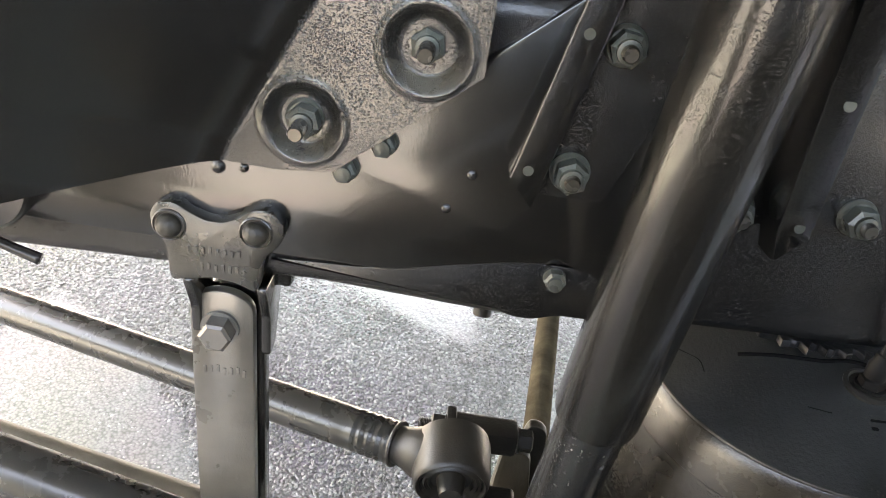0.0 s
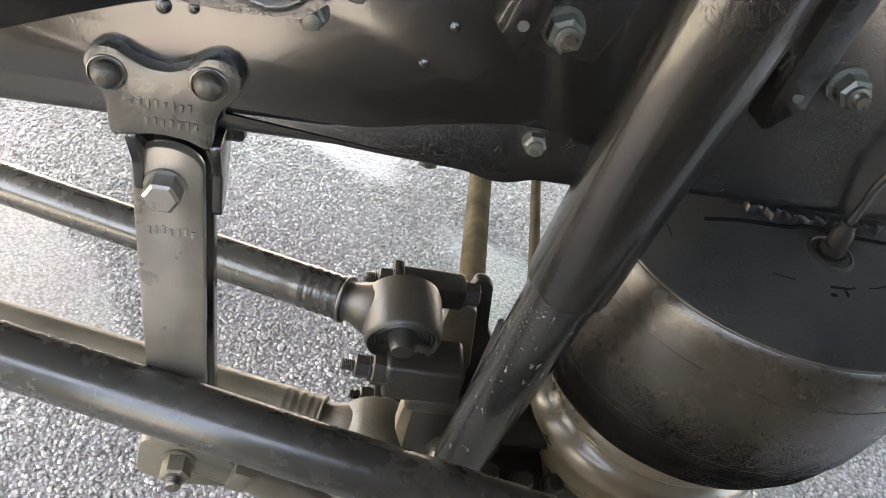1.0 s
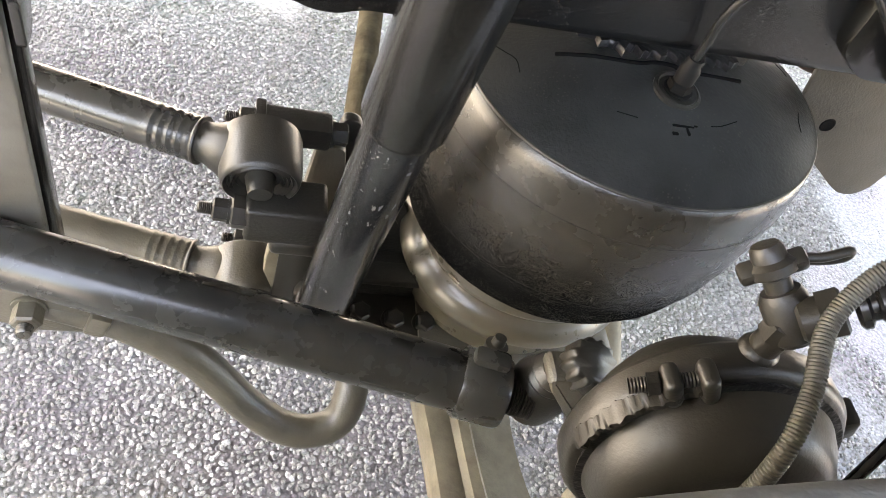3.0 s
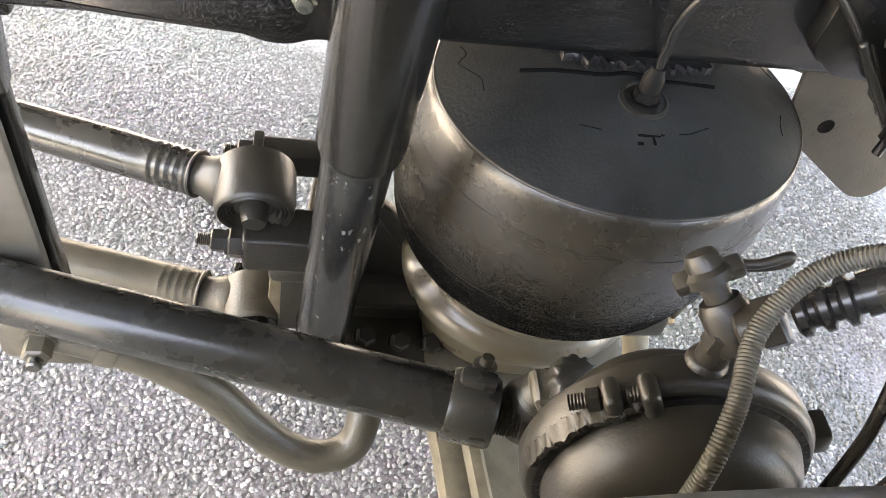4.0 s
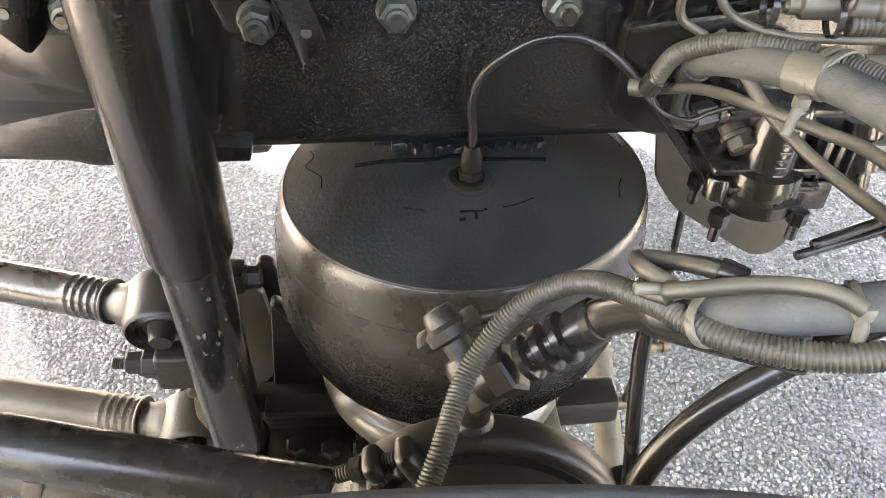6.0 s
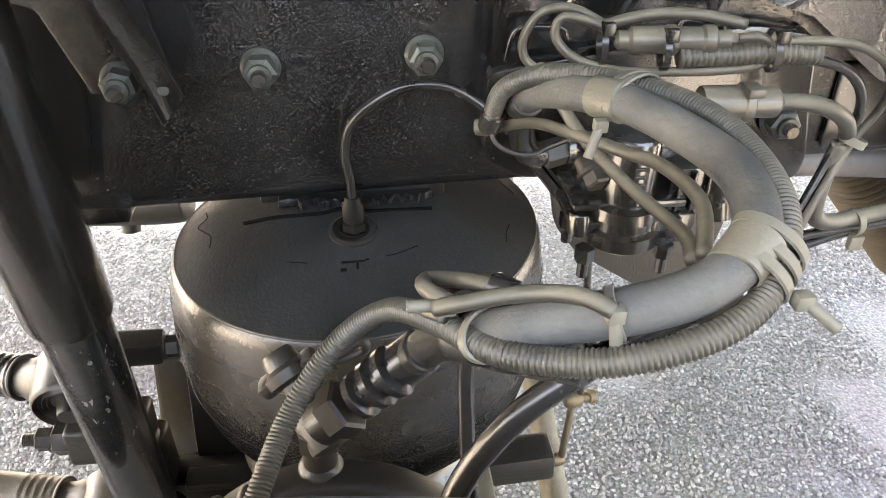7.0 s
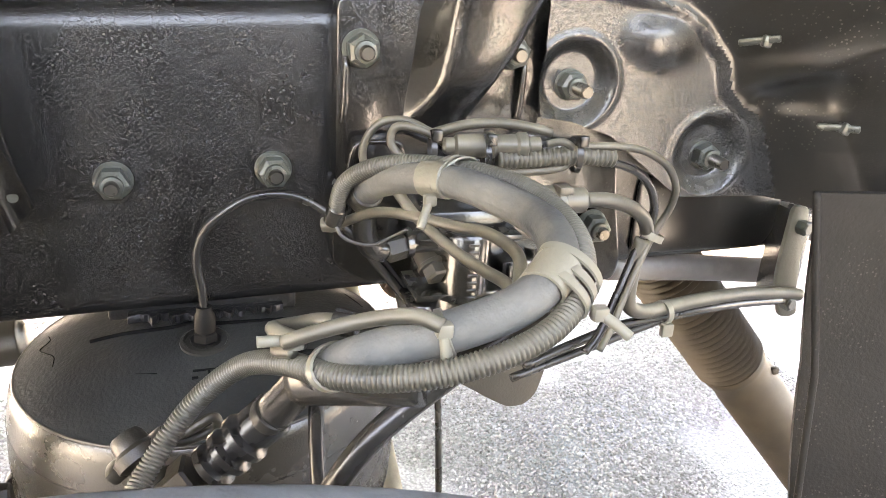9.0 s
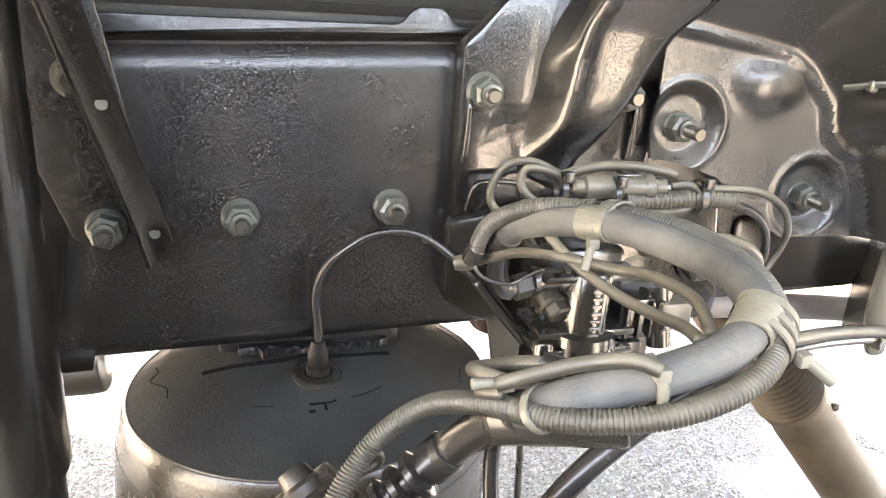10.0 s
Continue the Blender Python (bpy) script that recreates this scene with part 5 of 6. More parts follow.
def build_bundle():
    hose = thing("brake_hose", (0.42, 0.262, 0.98), "thick grey dusty rubber air hose looping back to the valve", "hose")
    pts = HOSE
    part("hose", tube(pts, 0.0092, 20), M_HOSE, hose)
    for at, ax in ((Vector(pts[0]), Vector(pts[1]) - Vector(pts[0])), (Vector(pts[-1]), Vector(pts[-2]) - Vector(pts[-1]))):
        part("ferrule", turned(at - ax.normalized() * 0.004, ax, [(0.0085, 0), (0.0106, 0.0005), (0.011, 0.003), (0.011, 0.013), (0.0104, 0.015), (0.009, 0.0155)], 24), M_CAST, hose, "dark crimped ferrule")
    part("sleeve", tube(pts[:4], 0.0099, 20), M_BLKHOSE, hose, "black rubber end sleeve")
    con = thing("corrugated_conduit", (0.34, 0.21, 0.86), "corrugated beige-grey cable conduit, dusty, strapped to the hose", "conduit")
    pts = CONDUIT
    part("conduit", ribbed(pts, 0.0058, 0.0021, 0.0008), M_CORR, con)
    q = Vector(pts[-1])
    part("end_sleeve", turned(q, Vector(pts[-2]) - q, [(0.004, -0.004), (0.0066, -0.003), (0.007, 0.0), (0.007, 0.012), (0.0062, 0.013)], 20), M_BLKHOSE, con, "black rubber end sleeve")
    wire = thing("sensor_cable", (0.5, 0.43, 1.0), "thin dusty cable tied along the thick hose", "cable")
    pts = [(0.486, 0.459, 0.998), (0.502, 0.413, 1.023), (0.514, 0.370, 1.036), (0.535, 0.342, 1.038), (0.543, 0.315, 1.044), (0.545, 0.277, 1.047), (0.531, 0.239, 1.046)]
    part("cable", tube(pts, 0.0034, 12), M_CABLE, wire)
    part("end_nub", turned((0.487, 0.458, 1.0), (-0.7, 0.3, -0.15), [(0, -0.004), (0.0055, -0.003), (0.006, 0.004), (0.005, 0.01), (0, 0.011)], 14), M_CABLE, wire)
    part("pigtail", tube([(0.482, 0.437, 1.016), (0.484, 0.432, 1.004), (0.492, 0.428, 0.998), (0.505, 0.425, 0.996), (0.517, 0.426, 1.0), (0.528, 0.42, 1.008)], 0.0016, 8), M_BLKHOSE, wire)
    wire2 = thing("sensor_cable", (0.5, 0.41, 1.04), "thin dusty cable tied along the thick hose", "cable")
    pts = [(0.503, 0.41, 1.058), (0.508, 0.39, 1.05), (0.518, 0.365, 1.036), (0.53, 0.335, 1.028), (0.537, 0.305, 1.028), (0.538, 0.272, 1.034), (0.53, 0.245, 1.04)]
    part("cable", tube(pts, 0.0034, 12), M_CABLE, wire2)
    wire3 = thing("sensor_cable", (0.43, 0.225, 1.03), "thin dusty cable lying along the top of the thick hose", "cable")
    pts = [(0.426, 0.238, 1.03), (0.439, 0.232, 1.037), (0.454, 0.228, 1.042), (0.467, 0.221, 1.047), (0.477, 0.213, 1.05), (0.485, 0.207, 1.048)]
    part("cable", tube(pts, 0.0034, 12), M_CABLE, wire3)
    wire4 = thing("sensor_cable", (0.44, 0.24, 1.02), "folded cable ends bunched under the nylon tie", "cable")
    for k, pts in enumerate(([(0.432, 0.244, 1.028), (0.424, 0.256, 1.027), (0.426, 0.268, 1.022), (0.434, 0.262, 1.026), (0.442, 0.25, 1.033), (0.449, 0.242, 1.036)],
                             [(0.434, 0.245, 1.026), (0.43, 0.262, 1.019), (0.438, 0.266, 1.02), (0.446, 0.256, 1.029), (0.455, 0.245, 1.034)],
                             [(0.43, 0.24, 1.024), (0.424, 0.25, 1.02), (0.429, 0.262, 1.014), (0.437, 0.258, 1.018)])):
        part("fold", tube(pts, 0.0036 - 0.0004 * k, 10), M_CABLE, wire4)
    part("end_cap", turned((0.448, 0.243, 1.036), (0.75, -0.45, -0.1), [(0, 0), (0.0055, 0), (0.006, 0.003), (0.0055, 0.011), (0, 0.012)], 14), M_BLKHOSE, wire4)

build_bundle()


def on_line(pts, near):
    """The place on a line nearest to a point, and the line's direction there."""
    line = spline(pts, 12)
    i = min(range(1, len(line) - 1), key=lambda j: (line[j] - Vector(near)).length)
    return line[i], line[i + 1] - line[i - 1]


def around(near):
    """Centre, direction, wide way and half widths of a band that holds hose and conduit together."""
    h, way = on_line(HOSE, near)
    c, _ = on_line(CONDUIT, h)
    d = (c - h).length
    w = (c - h) / d
    return h + w * (d - 0.0034) / 2, way, w, (d + 0.0156) / 2, 0.0096


def build_tie(centre, axis, wide, a_wide, a_thin, width, mat, label, tail=None, turns=1):
    """A tight band round the bundle, oval along wide, with its lock and its tail."""
    ob = thing("cable_tie", centre, label, "cable tie", "cable ties")
    a = Vector(axis).normalized()
    w = Vector(wide)
    w = (w - a * w.dot(a)).normalized()
    v = a.cross(w)
    for k in range(turns):
        bm = bmesh.new()
        rings = []
        for i in range(36):
            ang = 2 * math.pi * i / 36
            d = w * math.cos(ang) * a_wide + v * math.sin(ang) * a_thin
            n = d.normalized()
            c = Vector(centre) + a * ((k - (turns - 1) / 2) * width * 1.3 + 0.0012 * math.sin(ang + k))
            rings.append([bm.verts.new(c + d + n * r + a * h) for r, h in ((0, -width / 2), (0.0011, -width / 2 + 0.0004), (0.0011, width / 2 - 0.0004), (0, width / 2), (-0.0012, 0))])
        for i in range(36):
            p, q = rings[i], rings[(i + 1) % 36]
            for j in range(5):
                bm.faces.new((p[j], p[(j + 1) % 5], q[(j + 1) % 5], q[j]))
        bmesh.ops.recalc_face_normals(bm, faces=bm.faces)
        part("band", smooth_faces(bm, 40), mat, ob)
    if tail:
        p, d = Vector(tail[0]), Vector(tail[1]).normalized()
        part("lock", smooth_faces(box(bmesh.new(), p, (0.007, 0.006, 0.0065), 0.0012)), mat, ob)
        part("tail", tube([p, p + d * 0.008, p + d * 0.016 + Vector((0, 0, -0.001))], 0.0026, 8), mat, ob)
    return ob


build_tie(*around((0.449, 0.234, 1.0185)), 0.0042, M_TIE, "pale nylon tie round hose and conduit", ((0.431, 0.240, 1.029), (-0.7, 0, 0.1)))
build_tie(*on_line(HOSE, (0.488, 0.2165, 1.04)), (0, 0, 1), 0.0095, 0.0095, 0.004, M_TIE, "brown nylon tie round the thick hose", ((0.486, 0.208, 1.046), (0.1, -0.2, -1)))
build_tie(*on_line(HOSE, (0.535, 0.220, 1.060)), (0, 0, 1), 0.0094, 0.0094, 0.017, M_TAPE, "wide beige tape wrapped round hose and cables")
build_tie(*around((0.539, 0.222, 1.062)), 0.0052, M_TIE, "beige nylon ties with a blunt tail", ((0.553, 0.205, 1.049), (0.75, -0.35, -0.5)), 3)
build_tie(*on_line(HOSE, (0.525, 0.35, 1.063)), (0, 0, 1), 0.0094, 0.0094, 0.02, M_TAPE, "wide beige tape wrapped round hose and cables")
build_tie(*around((0.527, 0.346, 1.064)), 0.0045, M_TIE, "pale nylon tie round hose and conduit", ((0.517, 0.338, 1.056), (-0.3, -0.3, -0.6)), 2)


def build_low_hoses():
    a = thing("air_hose", (0.47, 0.23, 1.0), "black rubber air hose hanging below the bundle", "hose")
    part("hose", tube([(0.535, 0.222, 1.042), (0.515, 0.224, 1.028), (0.489, 0.225, 1.009), (0.461, 0.223, 0.987), (0.441, 0.223, 0.957), (0.430, 0.220, 0.927), (0.424, 0.216, 0.87), (0.422, 0.214, 0.8)], 0.0058, 16), M_BLKHOSE, a)
    part("ferrule", turned((0.535, 0.222, 1.042), (-0.8, 0.08, -0.55), [(0.005, -0.003), (0.0068, -0.002), (0.0072, 0.0), (0.0072, 0.014), (0.0062, 0.016)], 18), M_CAST, a, "dark crimped ferrule")
    b = thing("air_hose", (0.445, 0.3, 0.95), "thin black air hose hanging from the bundle", "hose")
    part("hose", tube([(0.452, 0.235, 1.018), (0.449, 0.26, 1.0), (0.447, 0.285, 0.965), (0.447, 0.275, 0.92), (0.449, 0.26, 0.87), (0.45, 0.25, 0.8)], 0.0042, 12), M_BLKHOSE, b)
    part("ferrule", turned((0.452, 0.235, 1.018), (-0.1, 0.8, -0.55), [(0.004, -0.003), (0.0052, -0.002), (0.0055, 0.0), (0.0055, 0.01), (0.0046, 0.012)], 16), M_CAST, b, "dark crimped ferrule")
    c = thing("hose_sleeve", (0.455, 0.25, 1.0), "black rubber sleeve under the thick hose", "hose")
    part("sleeve", tube([(0.438, 0.262, 0.998), (0.46, 0.235, 1.012), (0.482, 0.22, 1.018)], 0.013, 18), M_BLKHOSE, c)


build_low_hoses()


def build_connectors():
    """The cable plugs on the bracket, with their loops."""
    ob = thing("cable_connector", (0.6, 0.465, 1.056), "dusty grey plug connector with its cable loop and ties", "connector")
    a = Vector((1, -0.16, 0.03)).normalized()
    p = Vector((0.562, 0.462, 1.053))
    part("plug", turned(p, a, [(0, 0), (0.004, 0), (0.006, 0.002), (0.006, 0.008), (0.0085, 0.01), (0.0085, 0.03), (0.0095, 0.032), (0.0095, 0.036), (0.008, 0.038), (0.008, 0.052), (0.0095, 0.054), (0.0095, 0.06), (0.006, 0.062), (0.006, 0.07), (0, 0.07)], 20), M_PLUG, ob)
    part("loop", tube([(0.636, 0.45, 1.056), (0.648, 0.446, 1.058), (0.656, 0.445, 1.05), (0.65, 0.447, 1.04), (0.63, 0.45, 1.036), (0.6, 0.455, 1.034), (0.565, 0.46, 1.034), (0.54, 0.468, 1.04), (0.528, 0.474, 1.052), (0.532, 0.474, 1.064), (0.55, 0.468, 1.062), (0.566, 0.463, 1.053)], 0.003, 12), M_CABLE, ob)
    part("back_loop", tube([(0.56, 0.475, 1.058), (0.54, 0.485, 1.066), (0.522, 0.49, 1.062), (0.512, 0.492, 1.045), (0.515, 0.492, 1.03), (0.53, 0.485, 1.022)], 0.003, 12), M_CABLE, ob)
    part("top_cable", tube([(0.555, 0.468, 1.06), (0.58, 0.462, 1.068), (0.61, 0.458, 1.069), (0.64, 0.452, 1.064)], 0.0036, 10), M_CABLE, ob)
    part("sheath", ribbed([(0.6, 0.452, 1.045), (0.63, 0.45, 1.046), (0.66, 0.446, 1.048), (0.688, 0.446, 1.046)], 0.0072, 0.0036, 0.001), M_CORR, ob)
    for x, y, z in ((0.556, 0.466, 1.054), (0.592, 0.455, 1.053), (0.658, 0.447, 1.053)):
        bm = bmesh.new()
        box(bm, (x, y - 0.01, z + 0.008), (0.007, 0.006, 0.008), 0.001)
        t = part("tie_lock", smooth_faces(bm), M_BLKHOSE, ob)
        part("tie_band", turned((x, y, z - 0.004), a, [(0.0125, -0.002), (0.0135, -0.002), (0.0135, 0.002), (0.0125, 0.002), (0.0125, -0.002)], 20), M_BLKHOSE, ob)
    plug = thing("cable_connector", (0.64, 0.42, 1.0), "dusty beige plug connector on the valve", "connector")
    p = Vector((0.622, 0.455, 1.012))
    part("plug", turned(p, (1, -0.05, 0), [(0, 0), (0.011, 0), (0.0115, 0.003), (0.0115, 0.026), (0.013, 0.027), (0.013, 0.032), (0.01, 0.034), (0.01, 0.05), (0.0065, 0.053), (0, 0.053)], 24), M_PLUG, plug)
    part("clip", smooth_faces(box(bmesh.new(), p + Vector((0.03, -0.008, 0.011)), (0.011, 0.014, 0.006), 0.001)), M_PLUG, plug)
    part("cable", tube([(0.672, 0.452, 1.012), (0.69, 0.45, 1.012), (0.71, 0.452, 1.006), (0.728, 0.46, 0.995), (0.738, 0.467, 0.985), (0.745, 0.473, 0.974)], 0.0058, 14), M_CABLE, plug)
    # two cables that arch over and run down to the lower tie
    w = thing("cable_loop", (0.7, 0.45, 1.05), "dusty cables arching over and down past the plate", "cable")
    part("cable", tube([(0.66, 0.446, 1.055), (0.69, 0.444, 1.055), (0.715, 0.446, 1.05), (0.74, 0.452, 1.036), (0.757, 0.462, 1.015), (0.76, 0.47, 0.995), (0.752, 0.473, 0.975), (0.742, 0.47, 0.955), (0.725, 0.46, 0.925), (0.712, 0.452, 0.9), (0.70, 0.445, 0.885)], 0.003, 12), M_CABLE, w)
    part("second_cable", tube([(0.686, 0.447, 1.043), (0.71, 0.45, 1.035), (0.73, 0.458, 1.02), (0.744, 0.468, 1.0), (0.747, 0.474, 0.98), (0.737, 0.474, 0.955), (0.722, 0.466, 0.925), (0.706, 0.458, 0.895), (0.69, 0.45, 0.882)], 0.0036, 10), M_BLKHOSE, w)
    part("tie", turned((0.749, 0.472, 0.972), (-0.4, 0, -1), [(0.0085, -0.003), (0.01, -0.003), (0.01, 0.003), (0.0085, 0.003), (0.0085, -0.003)], 18), M_TIE, w)
    # run to the right along the frame
    r = thing("cable_run", (0.8, 0.46, 0.9), "pair of dusty cables running to the mudguard bracket", "cable")
    part("cable", tube([(0.744, 0.476, 0.968), (0.738, 0.475, 0.94), (0.738, 0.475, 0.915), (0.744, 0.476, 0.904), (0.76, 0.48, 0.898), (0.784, 0.489, 0.895), (0.828, 0.5, 0.894), (0.885, 0.515, 0.889), (0.94, 0.526, 0.881), (0.966, 0.528, 0.876)], 0.0066, 14), M_CABLE, r)
    part("lower_cable", tube([(0.64, 0.455, 0.872), (0.7, 0.472, 0.881), (0.74, 0.48, 0.887), (0.784, 0.488, 0.886), (0.84, 0.5, 0.885), (0.89, 0.513, 0.88), (0.945, 0.525, 0.873)], 0.0042, 10), M_BLKHOSE, r)
    part("lower_cable", tube([(0.63, 0.455, 0.862), (0.7, 0.47, 0.872), (0.75, 0.48, 0.88), (0.782, 0.487, 0.884)], 0.0036, 10), M_BLKHOSE, r)
    part("tie", turned((0.784, 0.4885, 0.891), (1, 0.25, -0.03), [(0.0095, -0.003), (0.011, -0.003), (0.011, 0.003), (0.0095, 0.003), (0.0095, -0.003)], 18), M_TIE, r)
    part("tie_tail", smooth_faces(box(bmesh.new(), (0.785, 0.48, 0.878), (0.011, 0.006, 0.012), 0.001)), M_TIE, r)


build_connectors()


def build_valve():
    """The levelling valve under the rail, with its lever and link."""
    ob = thing("levelling_valve", (0.58, 0.49, 0.93), "glossy black cast air valve, wet with oil", "valve")
    bm = bmesh.new()
    box(bm, (0.59, 0.51, 0.952), (0.07, 0.07, 0.095), 0.008)
    part("body", smooth_faces(bm), M_VALVE, ob)
    part("back_plate", slab(rounded([(0.50, 1.0), (0.70, 1.03), (0.752, 1.02), (0.757, 0.979), (0.77, 0.915), (0.765, 0.897), (0.66, 0.9), (0.62, 0.91), (0.53, 0.91), (0.5, 0.93)], 0.01), 0.548, 0.02, 0.003), M_VALVE, ob)
    part("turret", turned((0.585, 0.462, 0.99), (0, 0, -1), [(0, 0), (0.017, 0), (0.019, 0.003), (0.019, 0.048), (0.026, 0.05), (0.027, 0.058), (0.023, 0.06), (0.023, 0.068), (0.027, 0.07), (0.027, 0.08), (0.016, 0.088), (0, 0.088)], 28), M_VALVE, ob)
    part("side_port", turned((0.568, 0.466, 0.981), (-1, -0.08, -0.02), [(0, 0), (0.0115, 0), (0.0115, 0.005), (0.0085, 0.007), (0.0085, 0.024), (0.011, 0.025), (0.0115, 0.03), (0, 0.031)], 20), M_VALVE, ob)
    bm = bmesh.new()
    hexagon(bm, (0.538, 0.463, 0.979), (-0.95, -0.2, -0.15), 0.0165, 0.016)
    part("port_nut", smooth_faces(bm, 30), M_CAST, ob)
    part("elbow", tube([(0.522, 0.46, 0.977), (0.512, 0.457, 0.982), (0.506, 0.452, 0.995), (0.503, 0.442, 1.015), (0.501, 0.434, 1.026)], 0.0088, 16), M_VALVE, ob)
    bm = turned((0.553, 0.49, 0.978), (0.22, -0.82, -0.55), [(0, 0), (0.0095, 0), (0.0095, 0.03), (0.011, 0.031), (0.011, 0.034), (0, 0.035)], 24)
    hexagon(bm, (0.561, 0.4625, 0.959), (0.22, -0.82, -0.55), 0.016, 0.009)
    part("bolt", smooth_faces(bm, 30), M_BRAKE, ob, "dusty socket bolt")
    for k in range(8):
        part("raised_bar", box(bmesh.new(), (0.585, 0.4425, 0.984 - 0.006 * k), (0.008, 0.0014, 0.0026), 0.0004), M_VALVE, ob)
    for x, y in ((0.555, 0.445), (0.612, 0.445), (0.555, 0.49), (0.615, 0.49)):
        bm = bmesh.new()
        hexagon(bm, (x, y, 0.912), (0, 0, -1), 0.012, 0.012)
        lathe(bm, (x, y, 0.9), (0, 0, -1), [(0.004, 0), (0.004, 0.012), (0, 0.012)], 10)
        part("screw", smooth_faces(bm, 30), M_VALVE, ob)
    for z in (0.925, 0.94, 0.985):
        part("rib", smooth_faces(box(bmesh.new(), (0.585, 0.475, z), (0.08, 0.05, 0.006), 0.002)), M_VALVE, ob)
    part("relay_block", smooth_faces(box(bmesh.new(), (0.635, 0.48, 0.946), (0.042, 0.045, 0.034), 0.003)), M_VALVE, ob)
    for k in range(4):
        part("fin", smooth_faces(box(bmesh.new(), (0.619 + 0.0105 * k, 0.4565, 0.947), (0.003, 0.008, 0.03), 0.001)), M_VALVE, ob)
    for x, z in ((0.552, 0.926), (0.603, 0.926)):
        part("lug", turned((x, 0.455, z + 0.009), (0, 0, -1), [(0, 0), (0.0075, 0), (0.0085, 0.002), (0.0085, 0.016), (0.0065, 0.018), (0, 0.018)], 18), M_VALVE, ob)
    part("relay_foot", smooth_faces(box(bmesh.new(), (0.622, 0.475, 0.916), (0.03, 0.04, 0.024), 0.003)), M_VALVE, ob)
    part("sensor", turned((0.65, 0.47, 0.97), (0.1, -0.2, -1), [(0, 0), (0.013, 0), (0.013, 0.02), (0.016, 0.021), (0.016, 0.034), (0.01, 0.036), (0.01, 0.05), (0, 0.05)], 20), M_VALVE, ob)
    part("sensor_plug", smooth_faces(box(bmesh.new(), (0.66, 0.46, 0.95), (0.028, 0.02, 0.022), 0.003)), M_PLUG, ob)
    # pipes from the air line side
    part("pipe", tube([(0.52, 0.53, 0.955), (0.54, 0.52, 0.93), (0.565, 0.505, 0.9), (0.575, 0.5, 0.885)], 0.0042, 10), M_BLKHOSE, ob)
    part("pipe", tube([(0.53, 0.535, 0.95), (0.552, 0.525, 0.92), (0.575, 0.51, 0.89)], 0.0042, 10), M_BLKHOSE, ob)
    # hanging guard plate
    g = thing("guard_plate", (0.72, 0.66, 0.85), "dusty dark steel guard plate with a hole, rounded at its foot", "plate")
    out = [(0.575, 0.89), (0.592, 0.80), (0.618, 0.765), (0.70, 0.71), (0.718, 0.7), (0.737, 0.701), (0.75, 0.714), (0.759, 0.75), (0.768, 0.79), (0.775, 0.89)]
    part("plate", slab(rounded(out, 0.012), 0.648, 0.006), M_GUARD, g)
    part("hole", turned((0.638, 0.648, 0.79), (0, -1, 0), [(0, 0.0004), (0.006, 0.0004), (0.0075, 0.001), (0.0085, 0.0)], 20), M_CRACK, g)
    # lever and link
    l = thing("valve_link", (0.655, 0.68, 0.45), "thin steel levelling rod with a brass ball joint", "linkage")
    part("rod", tube([(0.625, 0.655, 0.89), (0.657, 0.683, 0.535)], 0.0042, 10), M_STUD, l)
    part("joint", turned((0.648, 0.683, 0.526), (1, 0.1, 0), [(0, -0.012), (0.009, -0.01), (0.012, 0.0), (0.009, 0.01), (0.006, 0.012), (0.006, 0.02), (0.009, 0.021), (0.009, 0.028), (0, 0.028)], 16), M_BRASS, l)
    part("lower_rod", tube([(0.65, 0.684, 0.526), (0.652, 0.705, 0.40)], 0.005, 10), M_CREAM, l)
    part("joint", turned((0.645, 0.705, 0.395), (1, 0.1, 0), [(0, -0.01), (0.008, -0.008), (0.01, 0.0), (0.008, 0.01), (0, 0.012)], 16), M_BRASS, l)


build_valve()


def build_rusty_stay():
    ob = thing("rusty_stay", (0.6, 0.68, 0.82), "small rusty steel stay bolted under the frame rail", "stay")
    part("rod", tube([(0.56, 0.69, 0.9), (0.58, 0.69, 0.85), (0.6, 0.695, 0.83), (0.66, 0.70, 0.815)], 0.008, 12), M_RUST, ob)
    bm = bmesh.new()
    hexagon(bm, (0.59, 0.684, 0.842), (-0.2, -1, 0.3), 0.018, 0.01)
    part("nut", smooth_faces(bm, 30), M_RUST, ob)


build_rusty_stay()

# ---- right of the valve ----


def build_intake_pipe():
    ob = thing("intake_pipe", (1.1, 0.72, 0.6), "brown dusty air pipe with a corrugated flexible collar", "pipe")
    a, b = Vector((0.895, 0.87, 0.922)), Vector((1.43, 0.87, 0.317))
    d = (b - a).normalized()
    n = (b - a).length
    prof, h = [(0.03, 0.0)], 0.0
    while h < 0.445:
        prof += [(0.0535, h + 0.001), (0.0562, h + 0.0045), (0.0535, h + 0.0075), (0.049, h + 0.0105)]
        h += 0.0118
    part("flexible_collar", turned(a, d, prof, 48, 70), M_PIPE, ob, "ribbed flexible rubber collar")
    part("pipe", turned(a, d, [(0.03, h - 0.01), (0.052, h), (0.0535, h + 0.004), (0.0525, h + 0.012), (0.0495, h + 0.02), (0.049, h + 0.05), (0.0505, h + 0.055), (0.0505, n), (0, n)], 48), M_PIPE, ob)
    part("stay", tube([(1.14, 0.94, 0.67), (1.18, 1.05, 0.9), (1.2, 1.1, 1.75)], 0.012, 10), M_UNDER, ob)
    for k in (0, 1):
        bm = bmesh.new()
        box(bm, a + d * (h + 0.02 + 0.03 * k) + Vector((-0.02 + 0.05 * k, -0.03, 0.028)), (0.014, 0.01, 0.012), 0.003)
        part("lug", smooth_faces(bm), M_PIPE, ob)


build_intake_pipe()


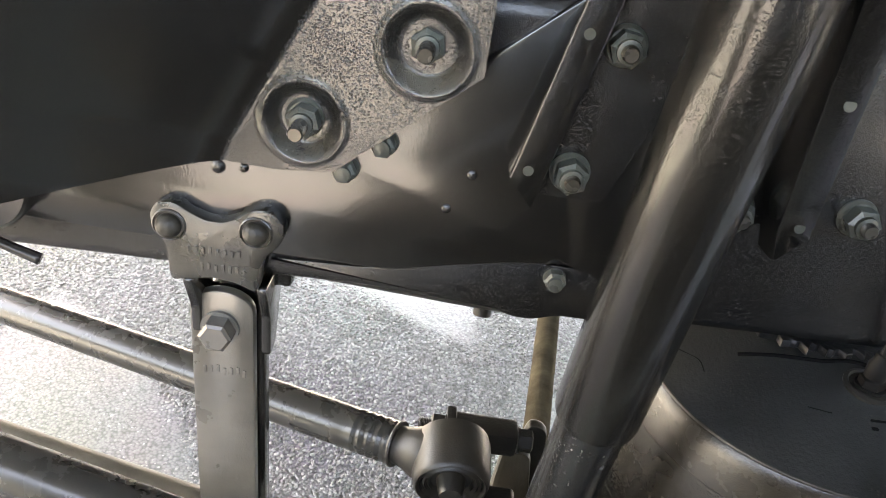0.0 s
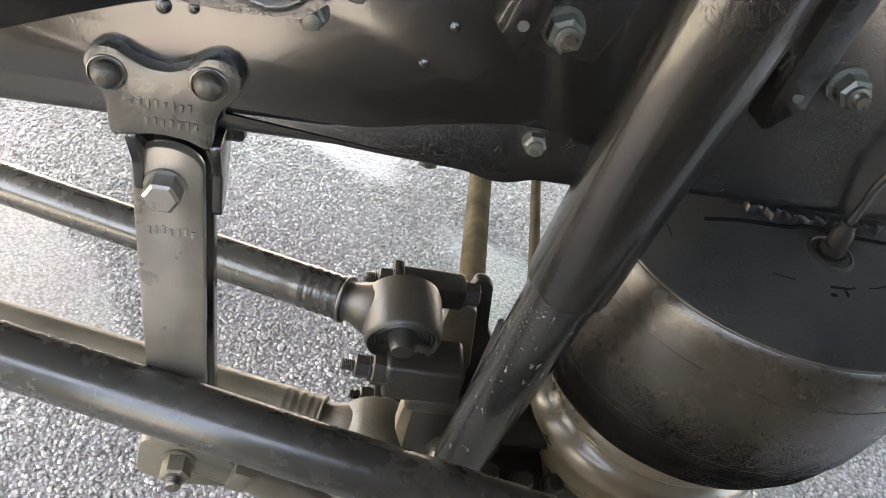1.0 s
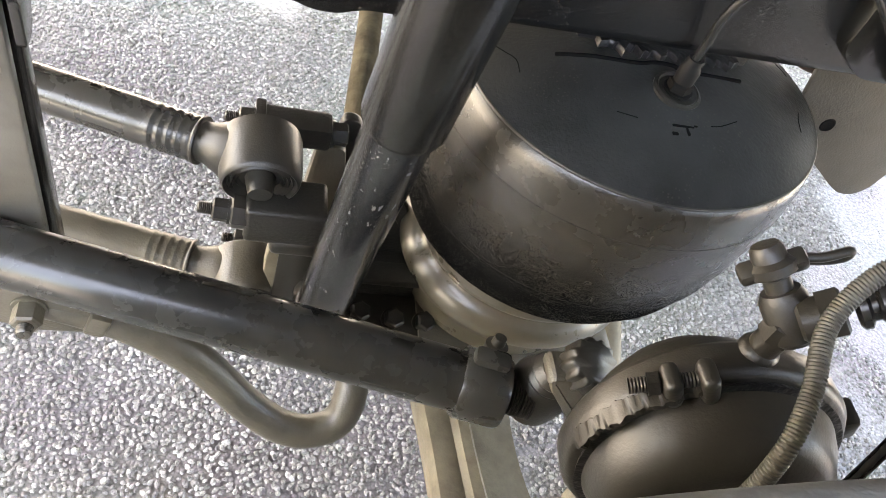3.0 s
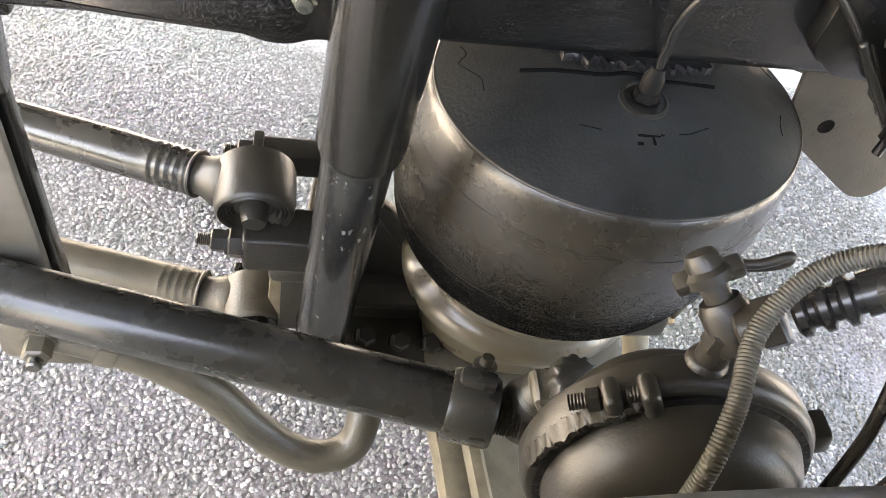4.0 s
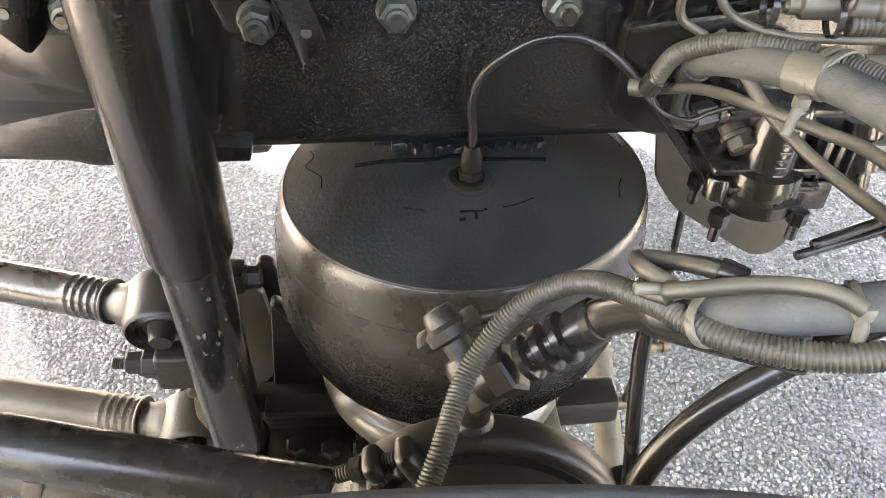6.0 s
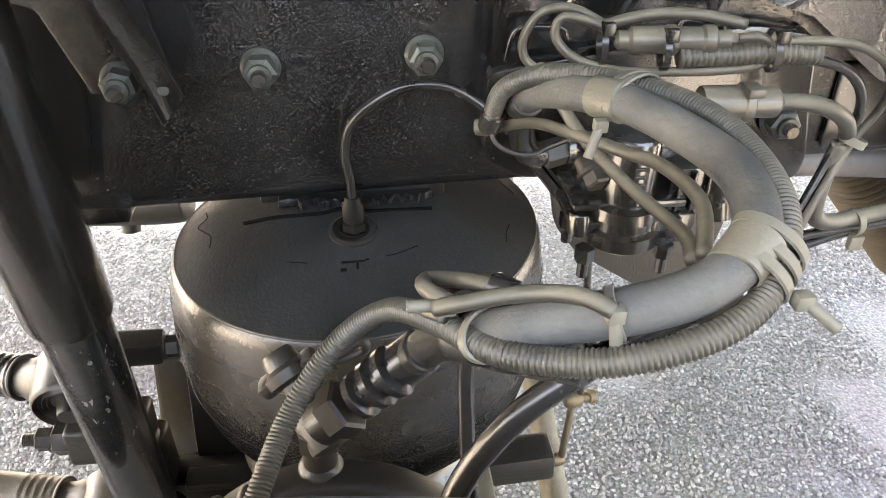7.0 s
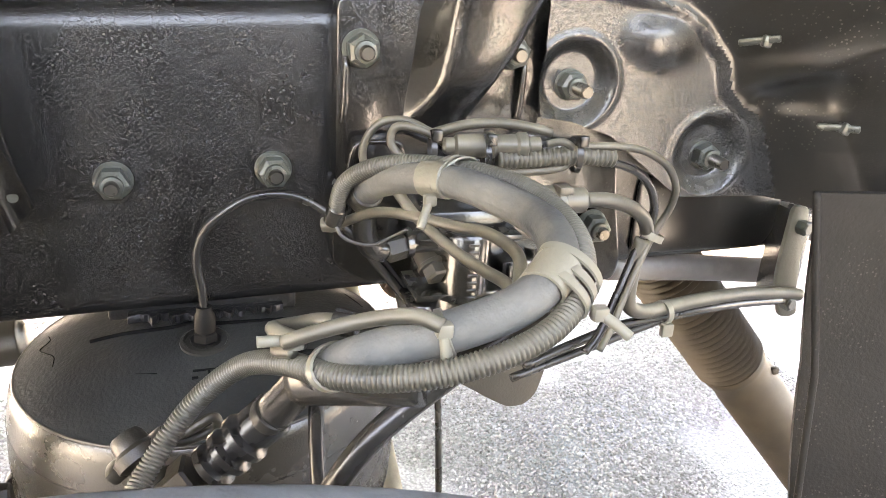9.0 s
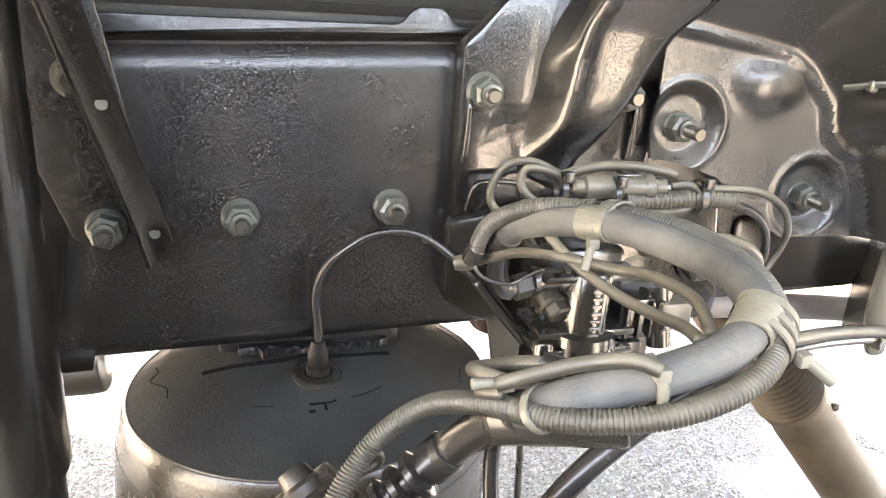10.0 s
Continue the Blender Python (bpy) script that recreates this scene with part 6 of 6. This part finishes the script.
def build_mudflap():
    ob = thing("mudflap", (0.95, 0.4, 0.5), "dark dusty rubber mudguard flap with a wavy free edge", "mudflap")
    bm = bmesh.new()
    rows = 40
    grid = []
    zs, xs = (0.66, 0.675, 0.7, 0.73, 0.86, 0.974, 1.021), (0.935, 0.914, 0.906, 0.9035, 0.893, 0.868, 0.858)
    edge = []
    for j in range(rows + 1):
        z = 1.021 - 0.361 * j / rows
        ex, ey = float(np.interp(z, zs, xs)), 0.42 - 0.02 * j / rows
        edge.append((ex, ey + 0.003, z))
        line = []
        for i in range(13):
            s = i / 12
            line.append(bm.verts.new((ex + (1.3 - ex) * s, ey - 0.16 * s + 0.02 * math.sin(s * 5 + j / rows * 3), z)))
        grid.append(line)
    for a, b in zip(grid, grid[1:]):
        for i in range(12):
            bm.faces.new((a[i], a[i + 1], b[i + 1], b[i]))
    ext = bmesh.ops.extrude_face_region(bm, geom=bm.faces[:])
    bmesh.ops.translate(bm, verts=[v for v in ext["geom"] if isinstance(v, bmesh.types.BMVert)], vec=(0.003, 0.006, 0))
    bmesh.ops.recalc_face_normals(bm, faces=bm.faces)
    part("flap", smooth_faces(bm, 50), M_FLAP, ob)
    part("edge_bead", tube(edge[::2], 0.0034, 10, 3), M_FLAP, ob, "rounded rubber edge bead")
    br = thing("flap_bracket", (0.952, 0.53, 0.9), "narrow dusty steel bracket with two bolts holding the cables", "bracket")
    out = [(0.94, 0.968), (0.957, 0.968), (0.963, 0.94), (0.961, 0.917), (0.966, 0.88), (0.973, 0.853), (0.966, 0.849), (0.952, 0.85), (0.944, 0.87), (0.938, 0.894), (0.938, 0.92)]
    part("strip", slab(rounded(out, 0.006), 0.532, 0.006), M_TAPE, br)
    for x, z in ((0.951, 0.948), (0.953, 0.868)):
        bm = bmesh.new()
        hexagon(bm, (x, 0.532, z), (0.2, -1, 0), 0.013, 0.011)
        part("bolt", smooth_faces(bm, 30), M_NUT, br)
    part("spacer", smooth_faces(box(bmesh.new(), (0.96, 0.555, 0.91), (0.02, 0.04, 0.1), 0.004)), M_PRESS, br)
    # the lip's ground reflection is put into its pale colour
    e = thing("rail_end_edge", (0.87, 0.575, 0.88), "rounded lower lip of the frame rail, coloured pale for its ground reflection", "frame lip")
    part("lip", tube([(0.78, 0.59, 0.892), (0.89, 0.59, 0.884), (0.975, 0.59, 0.875)], 0.0135, 16), M_LIP_SHINE, e)


build_mudflap()

# ---- wheel, unseen light blockers and the panel behind the rail ----


def build_wheel():
    ob = thing("wheel", (0.33, 0.04, 0.0), "large dusty grey truck tyre standing on the asphalt", "wheel")
    c = Vector((0.33, 0.165, 0.536))
    prof = [(0.29, 0.02), (0.31, 0.0), (0.40, -0.006), (0.455, 0.0), (0.483, 0.004), (0.494, 0.009), (0.4985, 0.016), (0.5, 0.028), (0.501, 0.055)]
    h = 0.055
    for k in range(4):
        prof += [(0.502, h + 0.04), (0.49, h + 0.043), (0.49, h + 0.052), (0.502, h + 0.055)]
        h += 0.055
    prof += [(0.5, h + 0.02), (0.48, h + 0.05), (0.40, h + 0.06), (0.31, h + 0.05), (0.29, h + 0.03)]
    part("tyre", turned(c, (0, -1, 0), prof, 128, 40), M_TYRE, ob)
    part("rim", turned(c, (0, -1, 0), [(0.29, 0.02), (0.3, 0.03), (0.27, 0.06), (0.16, 0.09), (0, 0.09)], 64), M_BRAKE, ob)


build_wheel()


def build_blockers_and_panel():
    # unseen box overhead, sized to keep sun and sky off the parts
    bm = bmesh.new()
    box(bm, (0.4, 1.075, 2.55), (5.2, 3.05, 1.6), 0.02)
    solo("truck_body", bm, M_UNDER, "unseen black box added above the frame in place of a truck body, for shade", "truck body", kind="structure")
    # unseen panels added to block light; the gaps between leave bright reflections
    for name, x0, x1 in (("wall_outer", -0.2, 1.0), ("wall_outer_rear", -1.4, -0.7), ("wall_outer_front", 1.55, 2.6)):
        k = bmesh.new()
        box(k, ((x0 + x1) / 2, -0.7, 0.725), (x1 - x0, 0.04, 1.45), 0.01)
        solo(name, k, M_UNDER, "unseen dark panel added beside the truck to block light", "wall", kind="structure")
    # another unseen panel, added to cut light from the far side
    k = bmesh.new()
    box(k, (0.4, 2.55, 1.12), (5.2, 0.03, 1.24), 0.005)
    solo("wall_far", k, M_UNDER, "unseen dark panel added on the far side to block light", "wall", kind="structure")
    p = thing("inner_panel", (0.35, 0.8, 1.16), "black dusty panel standing behind the frame rail", "panel")
    part("panel", smooth_faces(box(bmesh.new(), (0.4, 0.80, 1.44), (2.6, 0.02, 0.60), 0.004)), M_UNDER, p)
    part("shelf", smooth_faces(box(bmesh.new(), (0.4, 0.73, 1.146), (2.6, 0.15, 0.012), 0.003)), M_UNDER, p)


build_blockers_and_panel()
